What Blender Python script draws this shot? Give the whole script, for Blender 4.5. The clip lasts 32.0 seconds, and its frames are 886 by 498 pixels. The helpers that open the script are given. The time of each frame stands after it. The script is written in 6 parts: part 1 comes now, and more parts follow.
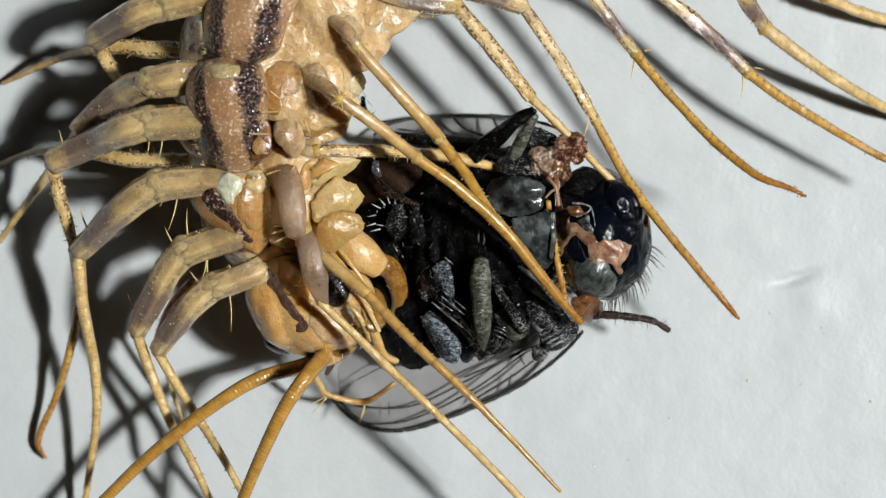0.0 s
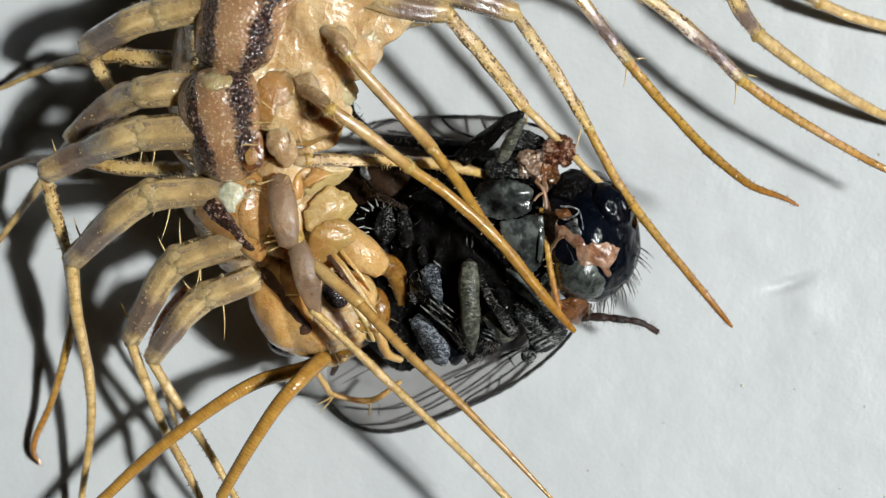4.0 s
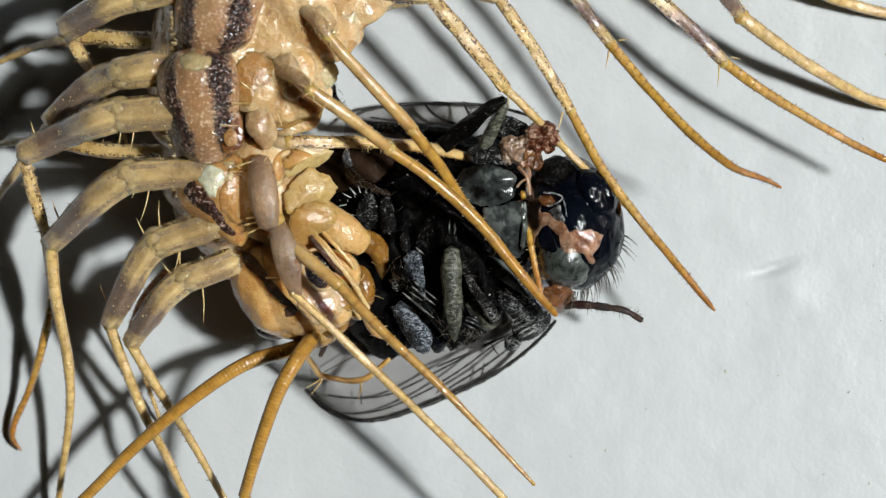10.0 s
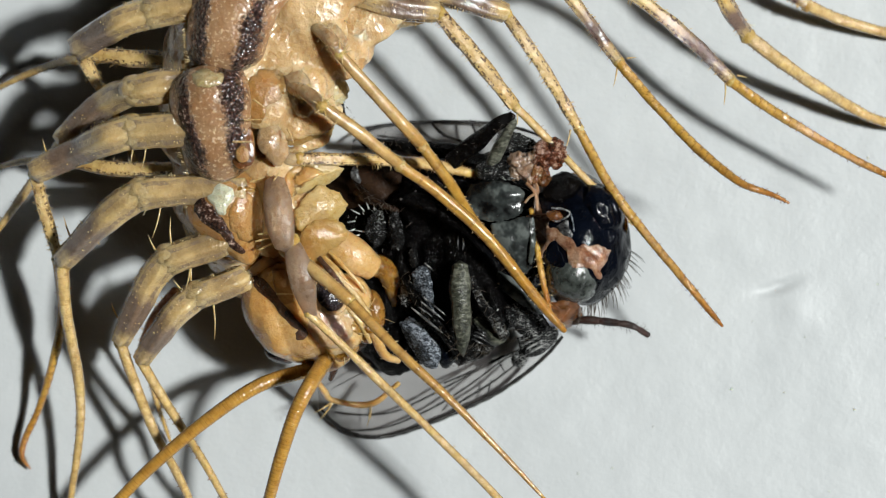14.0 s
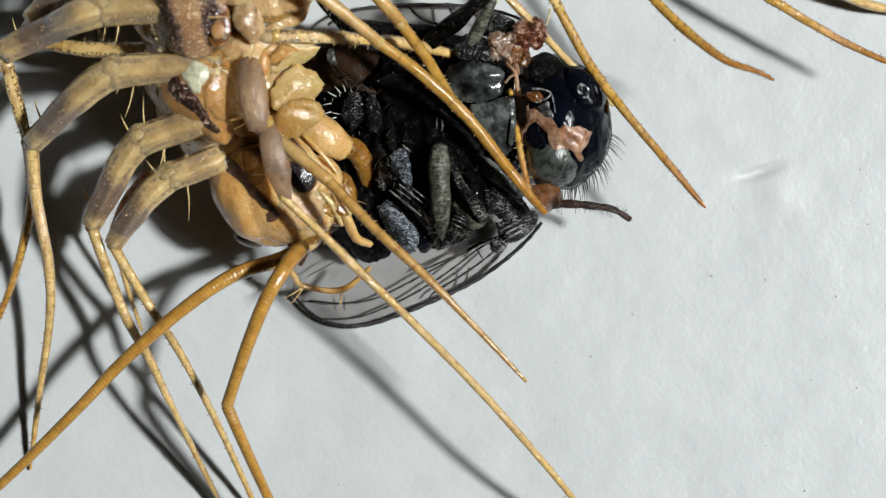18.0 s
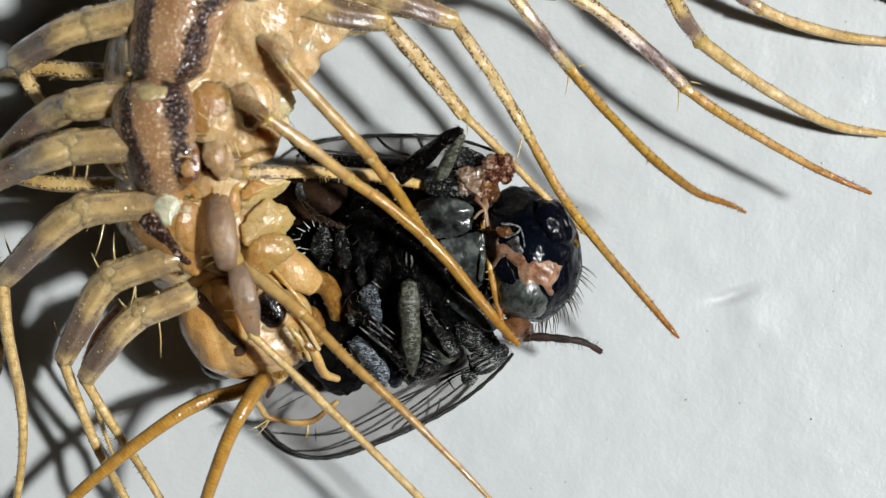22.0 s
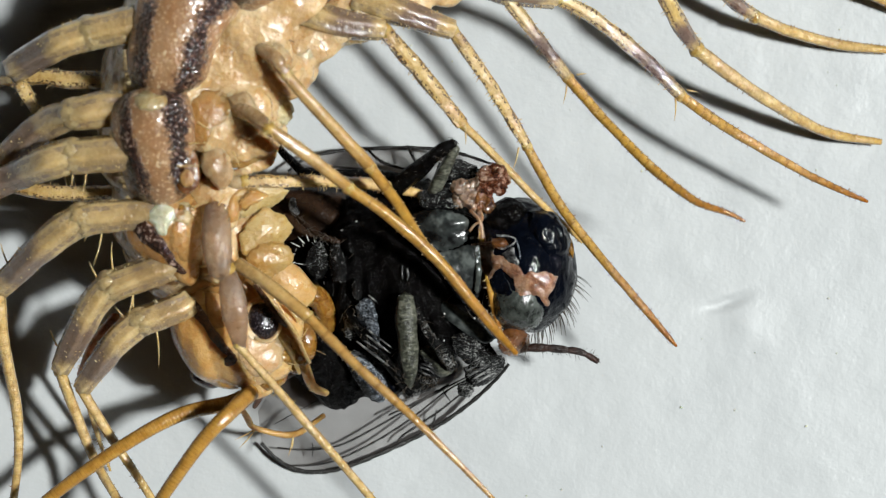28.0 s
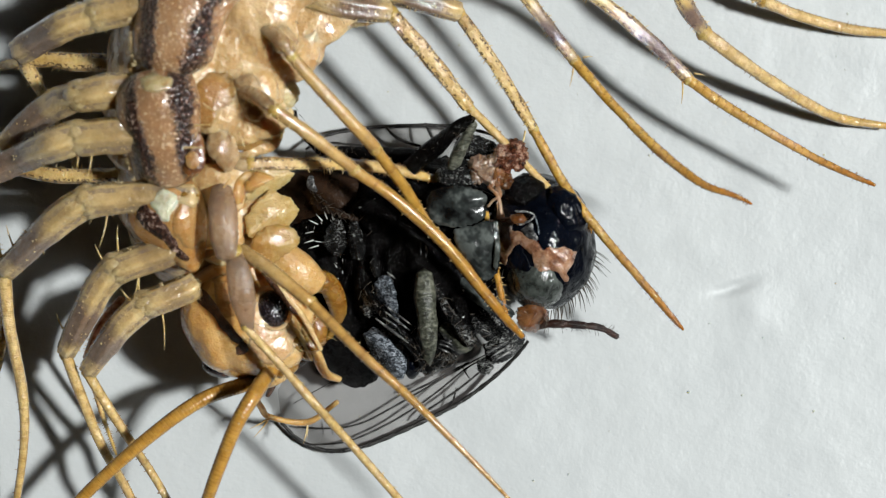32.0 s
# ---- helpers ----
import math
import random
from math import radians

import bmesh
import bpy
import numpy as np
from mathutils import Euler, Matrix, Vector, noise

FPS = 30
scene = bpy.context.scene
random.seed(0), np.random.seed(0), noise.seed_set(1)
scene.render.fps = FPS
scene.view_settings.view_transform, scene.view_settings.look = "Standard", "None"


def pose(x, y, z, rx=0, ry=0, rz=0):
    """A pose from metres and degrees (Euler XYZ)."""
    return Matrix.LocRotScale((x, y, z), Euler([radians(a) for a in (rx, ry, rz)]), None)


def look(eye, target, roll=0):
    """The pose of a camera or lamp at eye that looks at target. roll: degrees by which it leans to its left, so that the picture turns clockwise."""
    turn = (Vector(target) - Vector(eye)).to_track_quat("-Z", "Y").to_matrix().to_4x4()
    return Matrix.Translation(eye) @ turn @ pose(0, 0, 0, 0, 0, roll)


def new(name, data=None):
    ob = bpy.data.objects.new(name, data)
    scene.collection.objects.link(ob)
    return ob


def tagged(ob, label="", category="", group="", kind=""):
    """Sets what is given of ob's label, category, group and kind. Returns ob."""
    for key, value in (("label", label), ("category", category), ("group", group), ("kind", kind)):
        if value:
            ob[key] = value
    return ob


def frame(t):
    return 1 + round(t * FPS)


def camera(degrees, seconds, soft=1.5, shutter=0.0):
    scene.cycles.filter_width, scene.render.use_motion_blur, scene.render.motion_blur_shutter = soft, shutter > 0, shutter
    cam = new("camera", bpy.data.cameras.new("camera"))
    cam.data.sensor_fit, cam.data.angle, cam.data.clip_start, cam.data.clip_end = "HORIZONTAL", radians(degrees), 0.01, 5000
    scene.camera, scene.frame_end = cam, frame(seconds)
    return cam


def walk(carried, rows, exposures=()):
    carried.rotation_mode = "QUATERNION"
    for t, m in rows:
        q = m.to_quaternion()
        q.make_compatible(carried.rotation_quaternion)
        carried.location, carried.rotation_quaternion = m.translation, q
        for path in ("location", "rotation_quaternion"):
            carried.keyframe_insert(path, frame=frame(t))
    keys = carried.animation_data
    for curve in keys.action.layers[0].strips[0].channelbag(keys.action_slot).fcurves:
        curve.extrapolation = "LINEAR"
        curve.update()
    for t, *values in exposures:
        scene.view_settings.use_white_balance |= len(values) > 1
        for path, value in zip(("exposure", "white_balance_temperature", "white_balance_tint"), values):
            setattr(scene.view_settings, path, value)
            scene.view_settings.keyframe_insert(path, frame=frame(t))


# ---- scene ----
# A house centipede feeding on a dead fly, on a white-painted surface under a torch.
# Lengths inside the builders are in millimetres; MM turns them into metres.
from mathutils.bvhtree import BVHTree

cam = camera(14.0, 32.0, soft=1.2)
walk(cam, [
    (0, pose(0.000222, 0.000091, 0.080273, 0.018, 0.522, 0.205)),
    (0.5, pose(0.000030, 0.000145, 0.080476, 0.126, 0.355, 0.174)),
    (1, pose(0.000598, 0.001261, 0.080287, -0.758, 0.746, 0.131)),
    (1.5, pose(0.000818, 0.001694, 0.080113, -1.258, 0.938, 0.123)),
    (2, pose(0.001176, 0.001600, 0.080276, -1.023, 1.175, 0.154)),
    (2.5, pose(0.000880, 0.002441, 0.080460, -1.532, 0.936, 0.126)),
    (3, pose(0.000954, 0.002486, 0.080475, -1.551, 0.973, 0.094)),
    (3.5, pose(0.000723, 0.001371, 0.080366, -0.801, 0.812, 0.085)),
    (5.5, pose(0.001326, 0.003106, 0.080221, -2.012, 1.037, 0.074)),
    (6, pose(0.001518, 0.003301, 0.080339, -2.125, 1.204, 0.026)),
    (6.5, pose(0.001140, 0.002910, 0.080376, -1.794, 0.975, 0.095)),
    (7, pose(0.001772, 0.003277, 0.080496, -1.864, 1.350, 0.006)),
    (7.5, pose(0.001631, 0.002783, 0.080340, -1.645, 1.208, 0.064)),
    (8, pose(0.001261, 0.002658, 0.080145, -1.726, 0.915, 0.089)),
    (8.5, pose(0.001341, 0.002603, 0.080108, -1.675, 0.939, 0.059)),
    (9, pose(0.001810, 0.002899, 0.080040, -1.972, 1.315, 0.073)),
    (9.5, pose(0.001416, 0.001166, 0.079902, -0.821, 0.991, 0.148)),
    (10, pose(0.001317, 0.000751, 0.079773, -0.611, 0.928, 0.141)),
    (10.5, pose(0.000546, -0.000573, 0.079860, 0.303, 0.399, 0.108)),
    (11, pose(-0.000231, -0.001709, 0.079743, 1.083, -0.159, 0.048)),
    (11.5, pose(0.000316, -0.000419, 0.079862, 0.183, 0.246, 0.061)),
    (12, pose(0.000233, -0.000891, 0.079854, 0.526, 0.182, 0.123)),
    (12.5, pose(-0.000262, -0.001567, 0.079926, 1.135, -0.194, 0.069)),
    (13, pose(0.000000, -0.000000, 0.080000, 0.000, 0.000, 0.000)),
    (13.5, pose(0.000235, -0.000749, 0.080187, 0.387, 0.438, 0.156)),
    (14, pose(0.000162, -0.000551, 0.080307, 0.621, 0.215, 0.067)),
    (14.5, pose(-0.000015, -0.000814, 0.080099, 0.753, 0.061, 0.044)),
    (16.5, pose(-0.001500, -0.001367, 0.079840, 0.662, -1.106, -0.186)),
    (17, pose(-0.001439, -0.001782, 0.080044, 0.840, -0.920, -0.134)),
    (17.5, pose(-0.000782, -0.002446, 0.079460, 0.388, -0.595, -0.075)),
    (18, pose(-0.001047, -0.003064, 0.078911, 0.631, -1.039, -0.029)),
    (18.5, pose(-0.000954, -0.002593, 0.078956, 0.470, -0.909, -0.010)),
    (19, pose(-0.000857, -0.002296, 0.079153, 0.315, -0.779, 0.008)),
    (19.5, pose(-0.001150, -0.002484, 0.079253, 0.433, -0.938, -0.022)),
    (20, pose(-0.000688, -0.002100, 0.079244, 0.516, -0.758, -0.075)),
    (20.5, pose(0.000314, -0.000456, 0.079273, 0.558, -0.700, -0.307)),
    (21, pose(-0.000677, 0.000438, 0.079553, 0.878, -1.034, -0.473)),
    (21.5, pose(-0.000633, 0.000903, 0.078984, 0.182, -1.132, -0.566)),
    (22, pose(-0.000740, 0.000443, 0.078712, 0.101, -1.259, -0.606)),
    (22.5, pose(-0.000851, 0.000247, 0.078635, 0.419, -1.479, -0.684)),
    (23, pose(-0.000521, 0.001690, 0.078941, -0.472, -1.134, -0.750)),
    (23.5, pose(-0.000434, 0.002699, 0.079184, -1.066, -1.091, -0.759)),
    (24, pose(-0.000441, 0.002535, 0.079146, -1.104, -0.955, -0.654)),
    (24.5, pose(-0.001116, 0.000947, 0.078981, 0.037, -1.420, -0.655)),
    (25, pose(-0.001640, 0.000765, 0.079055, 0.334, -1.843, -0.680)),
    (25.5, pose(-0.002603, -0.000806, 0.078883, 1.270, -2.512, -0.687)),
    (26, pose(-0.002867, -0.001394, 0.078690, 1.637, -2.840, -0.712)),
    (26.5, pose(-0.002609, -0.001144, 0.078453, 1.380, -2.762, -0.670)),
    (28.5, pose(-0.002294, 0.001178, 0.078663, -0.271, -2.422, -0.682)),
    (29, pose(-0.002002, 0.001009, 0.078687, -0.205, -2.184, -0.690)),
    (29.5, pose(-0.001704, 0.001400, 0.078790, -0.432, -1.953, -0.684)),
    (30, pose(-0.001704, 0.000627, 0.078754, 0.114, -1.939, -0.720)),
    (30.5, pose(-0.001703, 0.000465, 0.078630, 0.100, -1.944, -0.674)),
    (31, pose(-0.001237, 0.001220, 0.078531, -0.597, -1.582, -0.628)),
    (31.5, pose(-0.001713, 0.000902, 0.078489, -0.422, -1.943, -0.616)),
    (32, pose(-0.002031, 0.000247, 0.078501, 0.129, -2.173, -0.614)),
])
cam.data.dof.use_dof = True
cam.data.dof.focus_distance = 0.0768
cam.data.dof.aperture_fstop = 120.0

MM = 0.001

# ---- light: one small torch from the side, an added soft fill beside it, a nearly dark room
world = bpy.data.worlds.new("dark_room")
scene.world = world
world.use_nodes = True
world.node_tree.nodes["Background"].inputs[0].default_value = (0.8, 0.9, 1.0, 1)
world.node_tree.nodes["Background"].inputs[1].default_value = 0.0004
torch = bpy.data.lights.new("torch", "SPOT")
torch.energy = 4.8
torch.color = (0.95, 0.98, 0.965)
torch.spot_size, torch.spot_blend = radians(60), 0.6
torch.shadow_soft_size = 0.0095
new("torch", torch).matrix_world = look((0.130, 0.004, 0.214), (0, 0, 0))
# added wide lamp with no known source; it lightens the thin legs' shadows
fill_lamp = bpy.data.lights.new("shadow_fill", "SPOT")
fill_lamp.energy = 0.55
fill_lamp.color = (0.92, 0.97, 0.965)
fill_lamp.spot_size, fill_lamp.spot_blend = radians(60), 0.6
fill_lamp.shadow_soft_size = 0.034
new("shadow_fill", fill_lamp).matrix_world = look((0.132, 0.004, 0.217), (0, 0, 0))


# ---- materials
def shader(name, rough=0.4, spec=0.5, sss=0.0, radius=(0.6, 0.3, 0.12), coat=0.0, metal=0.0, clear=0.0):
    mat = bpy.data.materials.new(name)
    mat.use_nodes = True
    nt = mat.node_tree
    b = nt.nodes["Principled BSDF"]
    b.inputs["Roughness"].default_value = rough
    b.inputs["Specular IOR Level"].default_value = spec
    b.inputs["Metallic"].default_value = metal
    b.inputs["Coat Weight"].default_value = coat
    b.inputs["Coat Roughness"].default_value = 0.06
    b.inputs["Transmission Weight"].default_value = clear
    b.inputs["IOR"].default_value = 1.42
    if sss:
        b.inputs["Subsurface Weight"].default_value = sss
        b.inputs["Subsurface Radius"].default_value = radius
        b.inputs["Subsurface Scale"].default_value = 0.5 * MM
    return mat, nt, b


def node(nt, kind, **values):
    n = nt.nodes.new(kind)
    for k, v in values.items():
        if k == "data_type":
            n.data_type = v
        elif k == "operation":
            n.operation = v
        elif k == "feature":
            n.feature = v
        else:
            n.inputs[k.replace("_", " ")].default_value = v
    return n


def coords(nt):
    return nt.nodes.new("ShaderNodeTexCoord").outputs["Object"]


def grain(nt, per_mm, detail=4.0, rough=0.6):
    """Noise with features of 1 / per_mm millimetres."""
    n = node(nt, "ShaderNodeTexNoise", Scale=per_mm / MM, Detail=detail, Roughness=rough)
    nt.links.new(coords(nt), n.inputs["Vector"])
    return n.outputs["Fac"]


def ramp(nt, fac, stops):
    r = nt.nodes.new("ShaderNodeValToRGB")
    els = r.color_ramp.elements
    while len(els) < len(stops):
        els.new(0.5)
    for e, (p, c) in zip(els, stops):
        e.position, e.color = p, (*c, 1)
    nt.links.new(fac, r.inputs["Fac"])
    return r.outputs["Color"]


def blend(nt, fac, a, b, mode="MIX"):
    m = nt.nodes.new("ShaderNodeMix")
    m.data_type, m.blend_type = "RGBA", mode
    for sock, v in ((m.inputs[0], fac), (m.inputs[6], a), (m.inputs[7], b)):
        if isinstance(v, (int, float)):
            sock.default_value = v
        elif isinstance(v, tuple):
            sock.default_value = (*v, 1)
        else:
            nt.links.new(v, sock)
    return m.outputs[2]


def sums(nt, op, a, b, c=None):
    m = nt.nodes.new("ShaderNodeMath")
    m.operation = op
    for sock, v in zip(m.inputs, (a, b, c)):
        if v is None:
            continue
        if isinstance(v, (int, float)):
            sock.default_value = v
        else:
            nt.links.new(v, sock)
    return m.outputs[0]


def relief(nt, b, height, depth, strength=0.6, film=None):
    """depth in millimetres; film: a smoother height for the wet film on top."""
    for sock, h in (("Normal", height), ("Coat Normal", film or height)):
        n = nt.nodes.new("ShaderNodeBump")
        n.inputs["Strength"].default_value = strength
        n.inputs["Distance"].default_value = depth * MM
        nt.links.new(h, n.inputs["Height"])
        nt.links.new(n.outputs[0], b.inputs[sock])


def uv(nt, layer="UVMap"):
    n = nt.nodes.new("ShaderNodeUVMap")
    n.uv_map = layer
    s = nt.nodes.new("ShaderNodeSeparateXYZ")
    nt.links.new(n.outputs[0], s.inputs[0])
    return s.outputs[0], s.outputs[1]


def mottled(name, dark, light, per_mm=4.0, rough=0.4, spec=0.5, sss=0.0, depth=0.02, coat=0.0, radius=(0.6, 0.3, 0.12), third=None, clear=0.0):
    mat, nt, b = shader(name, rough, spec, sss, radius, coat, 0.0, clear)
    stops = [(0.3, dark), (0.68, light)] if third is None else [(0.34, dark), (0.50, light), (0.63, third)]
    col = ramp(nt, grain(nt, per_mm), stops)
    fine = grain(nt, per_mm * 4, 3.0)
    col = blend(nt, 0.35, col, ramp(nt, fine, [(0.3, (0.35, 0.35, 0.35)), (0.7, (1, 1, 1))]), "MULTIPLY")
    nt.links.new(col, b.inputs["Base Color"])
    relief(nt, b, sums(nt, "ADD", fine, grain(nt, per_mm * 2.5)), depth * 2.0, 0.9)
    return mat


def flesh_material(name, deep, mid, pale, per_mm, rough, coat, clear=0.0, see=0.0, soft=0.8, flakes=0.0):
    """Moist translucent skin: cloudy colour, fine grains, wrinkles under a wet film; flakes: edges of thin overlapping scales."""
    mat, nt, b = shader(name, rough, 0.6, 0.75, (0.6, 0.4, 0.25), coat, 0.0, clear)
    b.inputs["Subsurface Scale"].default_value = soft * MM
    b.inputs["Coat Roughness"].default_value = 0.04
    col = ramp(nt, grain(nt, per_mm, 5.0, 0.65), [(0.32, deep), (0.50, mid), (0.68, pale)])
    dots = grain(nt, 11.0, 3.0, 0.7)
    cell = None
    if flakes:
        cell = nt.nodes.new("ShaderNodeTexVoronoi")
        cell.inputs["Scale"].default_value = flakes / MM
        warp = nt.nodes.new("ShaderNodeVectorMath")
        warp.operation = "MULTIPLY_ADD"
        drift = node(nt, "ShaderNodeTexNoise", Scale=3.0 / MM, Detail=3.0)
        nt.links.new(coords(nt), drift.inputs["Vector"])
        nt.links.new(drift.outputs["Color"], warp.inputs[0])
        warp.inputs[1].default_value = (0.35 * MM,) * 3
        nt.links.new(coords(nt), warp.inputs[2])
        nt.links.new(warp.outputs[0], cell.inputs["Vector"])
        tone = nt.nodes.new("ShaderNodeSeparateColor")
        nt.links.new(cell.outputs["Color"], tone.inputs[0])
        col = blend(nt, sums(nt, "MULTIPLY", tone.outputs[0], 0.55), col, pale)
    col = blend(nt, 0.30, col, ramp(nt, dots, [(0.30, (0.50, 0.36, 0.24)), (0.50, (1, 1, 1))]), "MULTIPLY")
    nt.links.new(col, b.inputs["Base Color"])
    wet = ramp(nt, grain(nt, 2.2, 3.0), [(0.40, (rough + 0.20,) * 3), (0.60, (rough * 0.6,) * 3)])
    nt.links.new(wet, b.inputs["Roughness"])
    broad = sums(nt, "ADD", grain(nt, 1.1, 2.0, 0.5), sums(nt, "MULTIPLY", grain(nt, 5.0, 3.0, 0.6), 0.58))
    if flakes:
        broad = sums(nt, "ADD", broad, sums(nt, "MULTIPLY", cell.outputs["Distance"], 0.7))
    h = sums(nt, "ADD", sums(nt, "MULTIPLY", dots, 0.18), broad)
    relief(nt, b, h, 0.10, 0.8, broad)
    if see:
        thin = nt.nodes.new("ShaderNodeBsdfTransparent")
        thin.inputs[0].default_value = (1.0, 0.90, 0.74, 1)
        mix = nt.nodes.new("ShaderNodeMixShader")
        mix.inputs[0].default_value = see
        nt.links.new(b.outputs[0], mix.inputs[1])
        nt.links.new(thin.outputs[0], mix.inputs[2])
        nt.links.new(mix.outputs[0], nt.nodes["Material Output"].inputs[0])
    return mat


def speckled(name, black, mid, pale, per_mm, rough, cover, depth, streak=1.0, patchy=0.9, spec=0.45, curl=0.0):
    """Dark shell dusted with fine pale grains that gather in patches; streak stretches them along one axis, curl winds them."""
    mat, nt, b = shader(name, rough, spec)
    mapping = node(nt, "ShaderNodeMapping", Scale=(1, streak, 1), Rotation=(0, 0, 0.5))
    nt.links.new(coords(nt), mapping.inputs["Vector"])
    fine = node(nt, "ShaderNodeTexNoise", Scale=per_mm / MM, Detail=3.0, Roughness=0.7, Distortion=curl)
    nt.links.new(mapping.outputs["Vector"], fine.inputs["Vector"])
    patch = sums(nt, "MULTIPLY_ADD", grain(nt, patchy), 0.6, sums(nt, "MULTIPLY_ADD", grain(nt, patchy * 4), 0.25, -0.42))
    f = sums(nt, "ADD", fine.outputs[0], patch)
    nt.links.new(ramp(nt, f, [(cover - 0.25, black), (cover - 0.06, mid), (cover + 0.08, pale)]), b.inputs["Base Color"])
    relief(nt, b, sums(nt, "ADD", fine.outputs[0], grain(nt, 3.0)), depth, 1.0)
    return mat


def paint_material():
    mat, nt, b = shader("white_paint", 0.38, 0.3)
    col = ramp(nt, grain(nt, 0.25, 5.0), [(0.3, (0.327, 0.338, 0.342)), (0.7, (0.363, 0.374, 0.376))])
    nt.links.new(col, b.inputs["Base Color"])
    rough = ramp(nt, grain(nt, 1.5), [(0.3, (0.30, 0.30, 0.30)), (0.7, (0.5, 0.5, 0.5))])
    nt.links.new(rough, b.inputs["Roughness"])
    fine = sums(nt, "MULTIPLY_ADD", grain(nt, 9.0, 4.0), 0.35, grain(nt, 1.3, 4.0))
    relief(nt, b, fine, 0.05, 0.42)
    return mat


def tergite_material(name, both=True):
    """Pale wet plate with broken purple-brown granular bands along it."""
    mat, nt, b = shader(name, 0.28, 0.7, 0.6, (0.6, 0.4, 0.25), coat=0.9)
    u, v = uv(nt)
    wob = sums(nt, "ADD", sums(nt, "MULTIPLY_ADD", grain(nt, 2.5), 0.20, -0.10), sums(nt, "MULTIPLY_ADD", grain(nt, 14.0), 0.20, -0.10))
    off = sums(nt, "ADD", sums(nt, "SUBTRACT", u, 0.5), wob)
    if both:
        off = sums(nt, "ABSOLUTE", off, 0)
    band = sums(nt, "ABSOLUTE", sums(nt, "SUBTRACT", off, 0.31), 0)
    width = sums(nt, "MULTIPLY_ADD", grain(nt, 1.1), 0.34, -0.075)
    inside = ramp(nt, sums(nt, "MULTIPLY_ADD", sums(nt, "SUBTRACT", width, band), 4.0, 0.5), [(0.36, (0, 0, 0)), (0.50, (0.55, 0.55, 0.55)), (0.64, (1, 1, 1))])
    base = ramp(nt, grain(nt, 1.0), [(0.30, (0.19, 0.105, 0.052)), (0.50, (0.235, 0.124, 0.058)), (0.70, (0.30, 0.185, 0.10))])
    # pale specks here and in the dark bands paint the sparkle of wet grains
    speck = grain(nt, 13.0, 2.0)
    base = blend(nt, ramp(nt, speck, [(0.56, (0, 0, 0)), (0.66, (0.6, 0.6, 0.6))]), base, (0.62, 0.48, 0.32))
    dark = ramp(nt, grain(nt, 11.0, 3.0), [(0.42, (0.008, 0.0035, 0.003)), (0.60, (0.040, 0.016, 0.012)), (0.72, (0.36, 0.25, 0.20))])
    nt.links.new(blend(nt, inside, base, dark), b.inputs["Base Color"])
    cell = node(nt, "ShaderNodeTexVoronoi", Scale=12.0 / MM)
    nt.links.new(coords(nt), cell.inputs["Vector"])
    bead = sums(nt, "SUBTRACT", 1.0, cell.outputs["Distance"])
    grainy = sums(nt, "MULTIPLY_ADD", inside, 0.9, 0.18)
    rim = sums(nt, "ADD", sums(nt, "MULTIPLY", bead, grainy), sums(nt, "MULTIPLY", grain(nt, 1.6, 3.0, 0.6), 1.2))
    relief(nt, b, rim, 0.055, 0.9)
    return mat


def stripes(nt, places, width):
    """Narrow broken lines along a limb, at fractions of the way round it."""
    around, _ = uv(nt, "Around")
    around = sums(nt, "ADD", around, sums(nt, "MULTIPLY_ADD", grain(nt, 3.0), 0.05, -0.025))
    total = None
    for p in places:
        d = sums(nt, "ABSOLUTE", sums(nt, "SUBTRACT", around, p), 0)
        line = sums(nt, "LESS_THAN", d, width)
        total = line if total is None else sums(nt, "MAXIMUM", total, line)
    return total


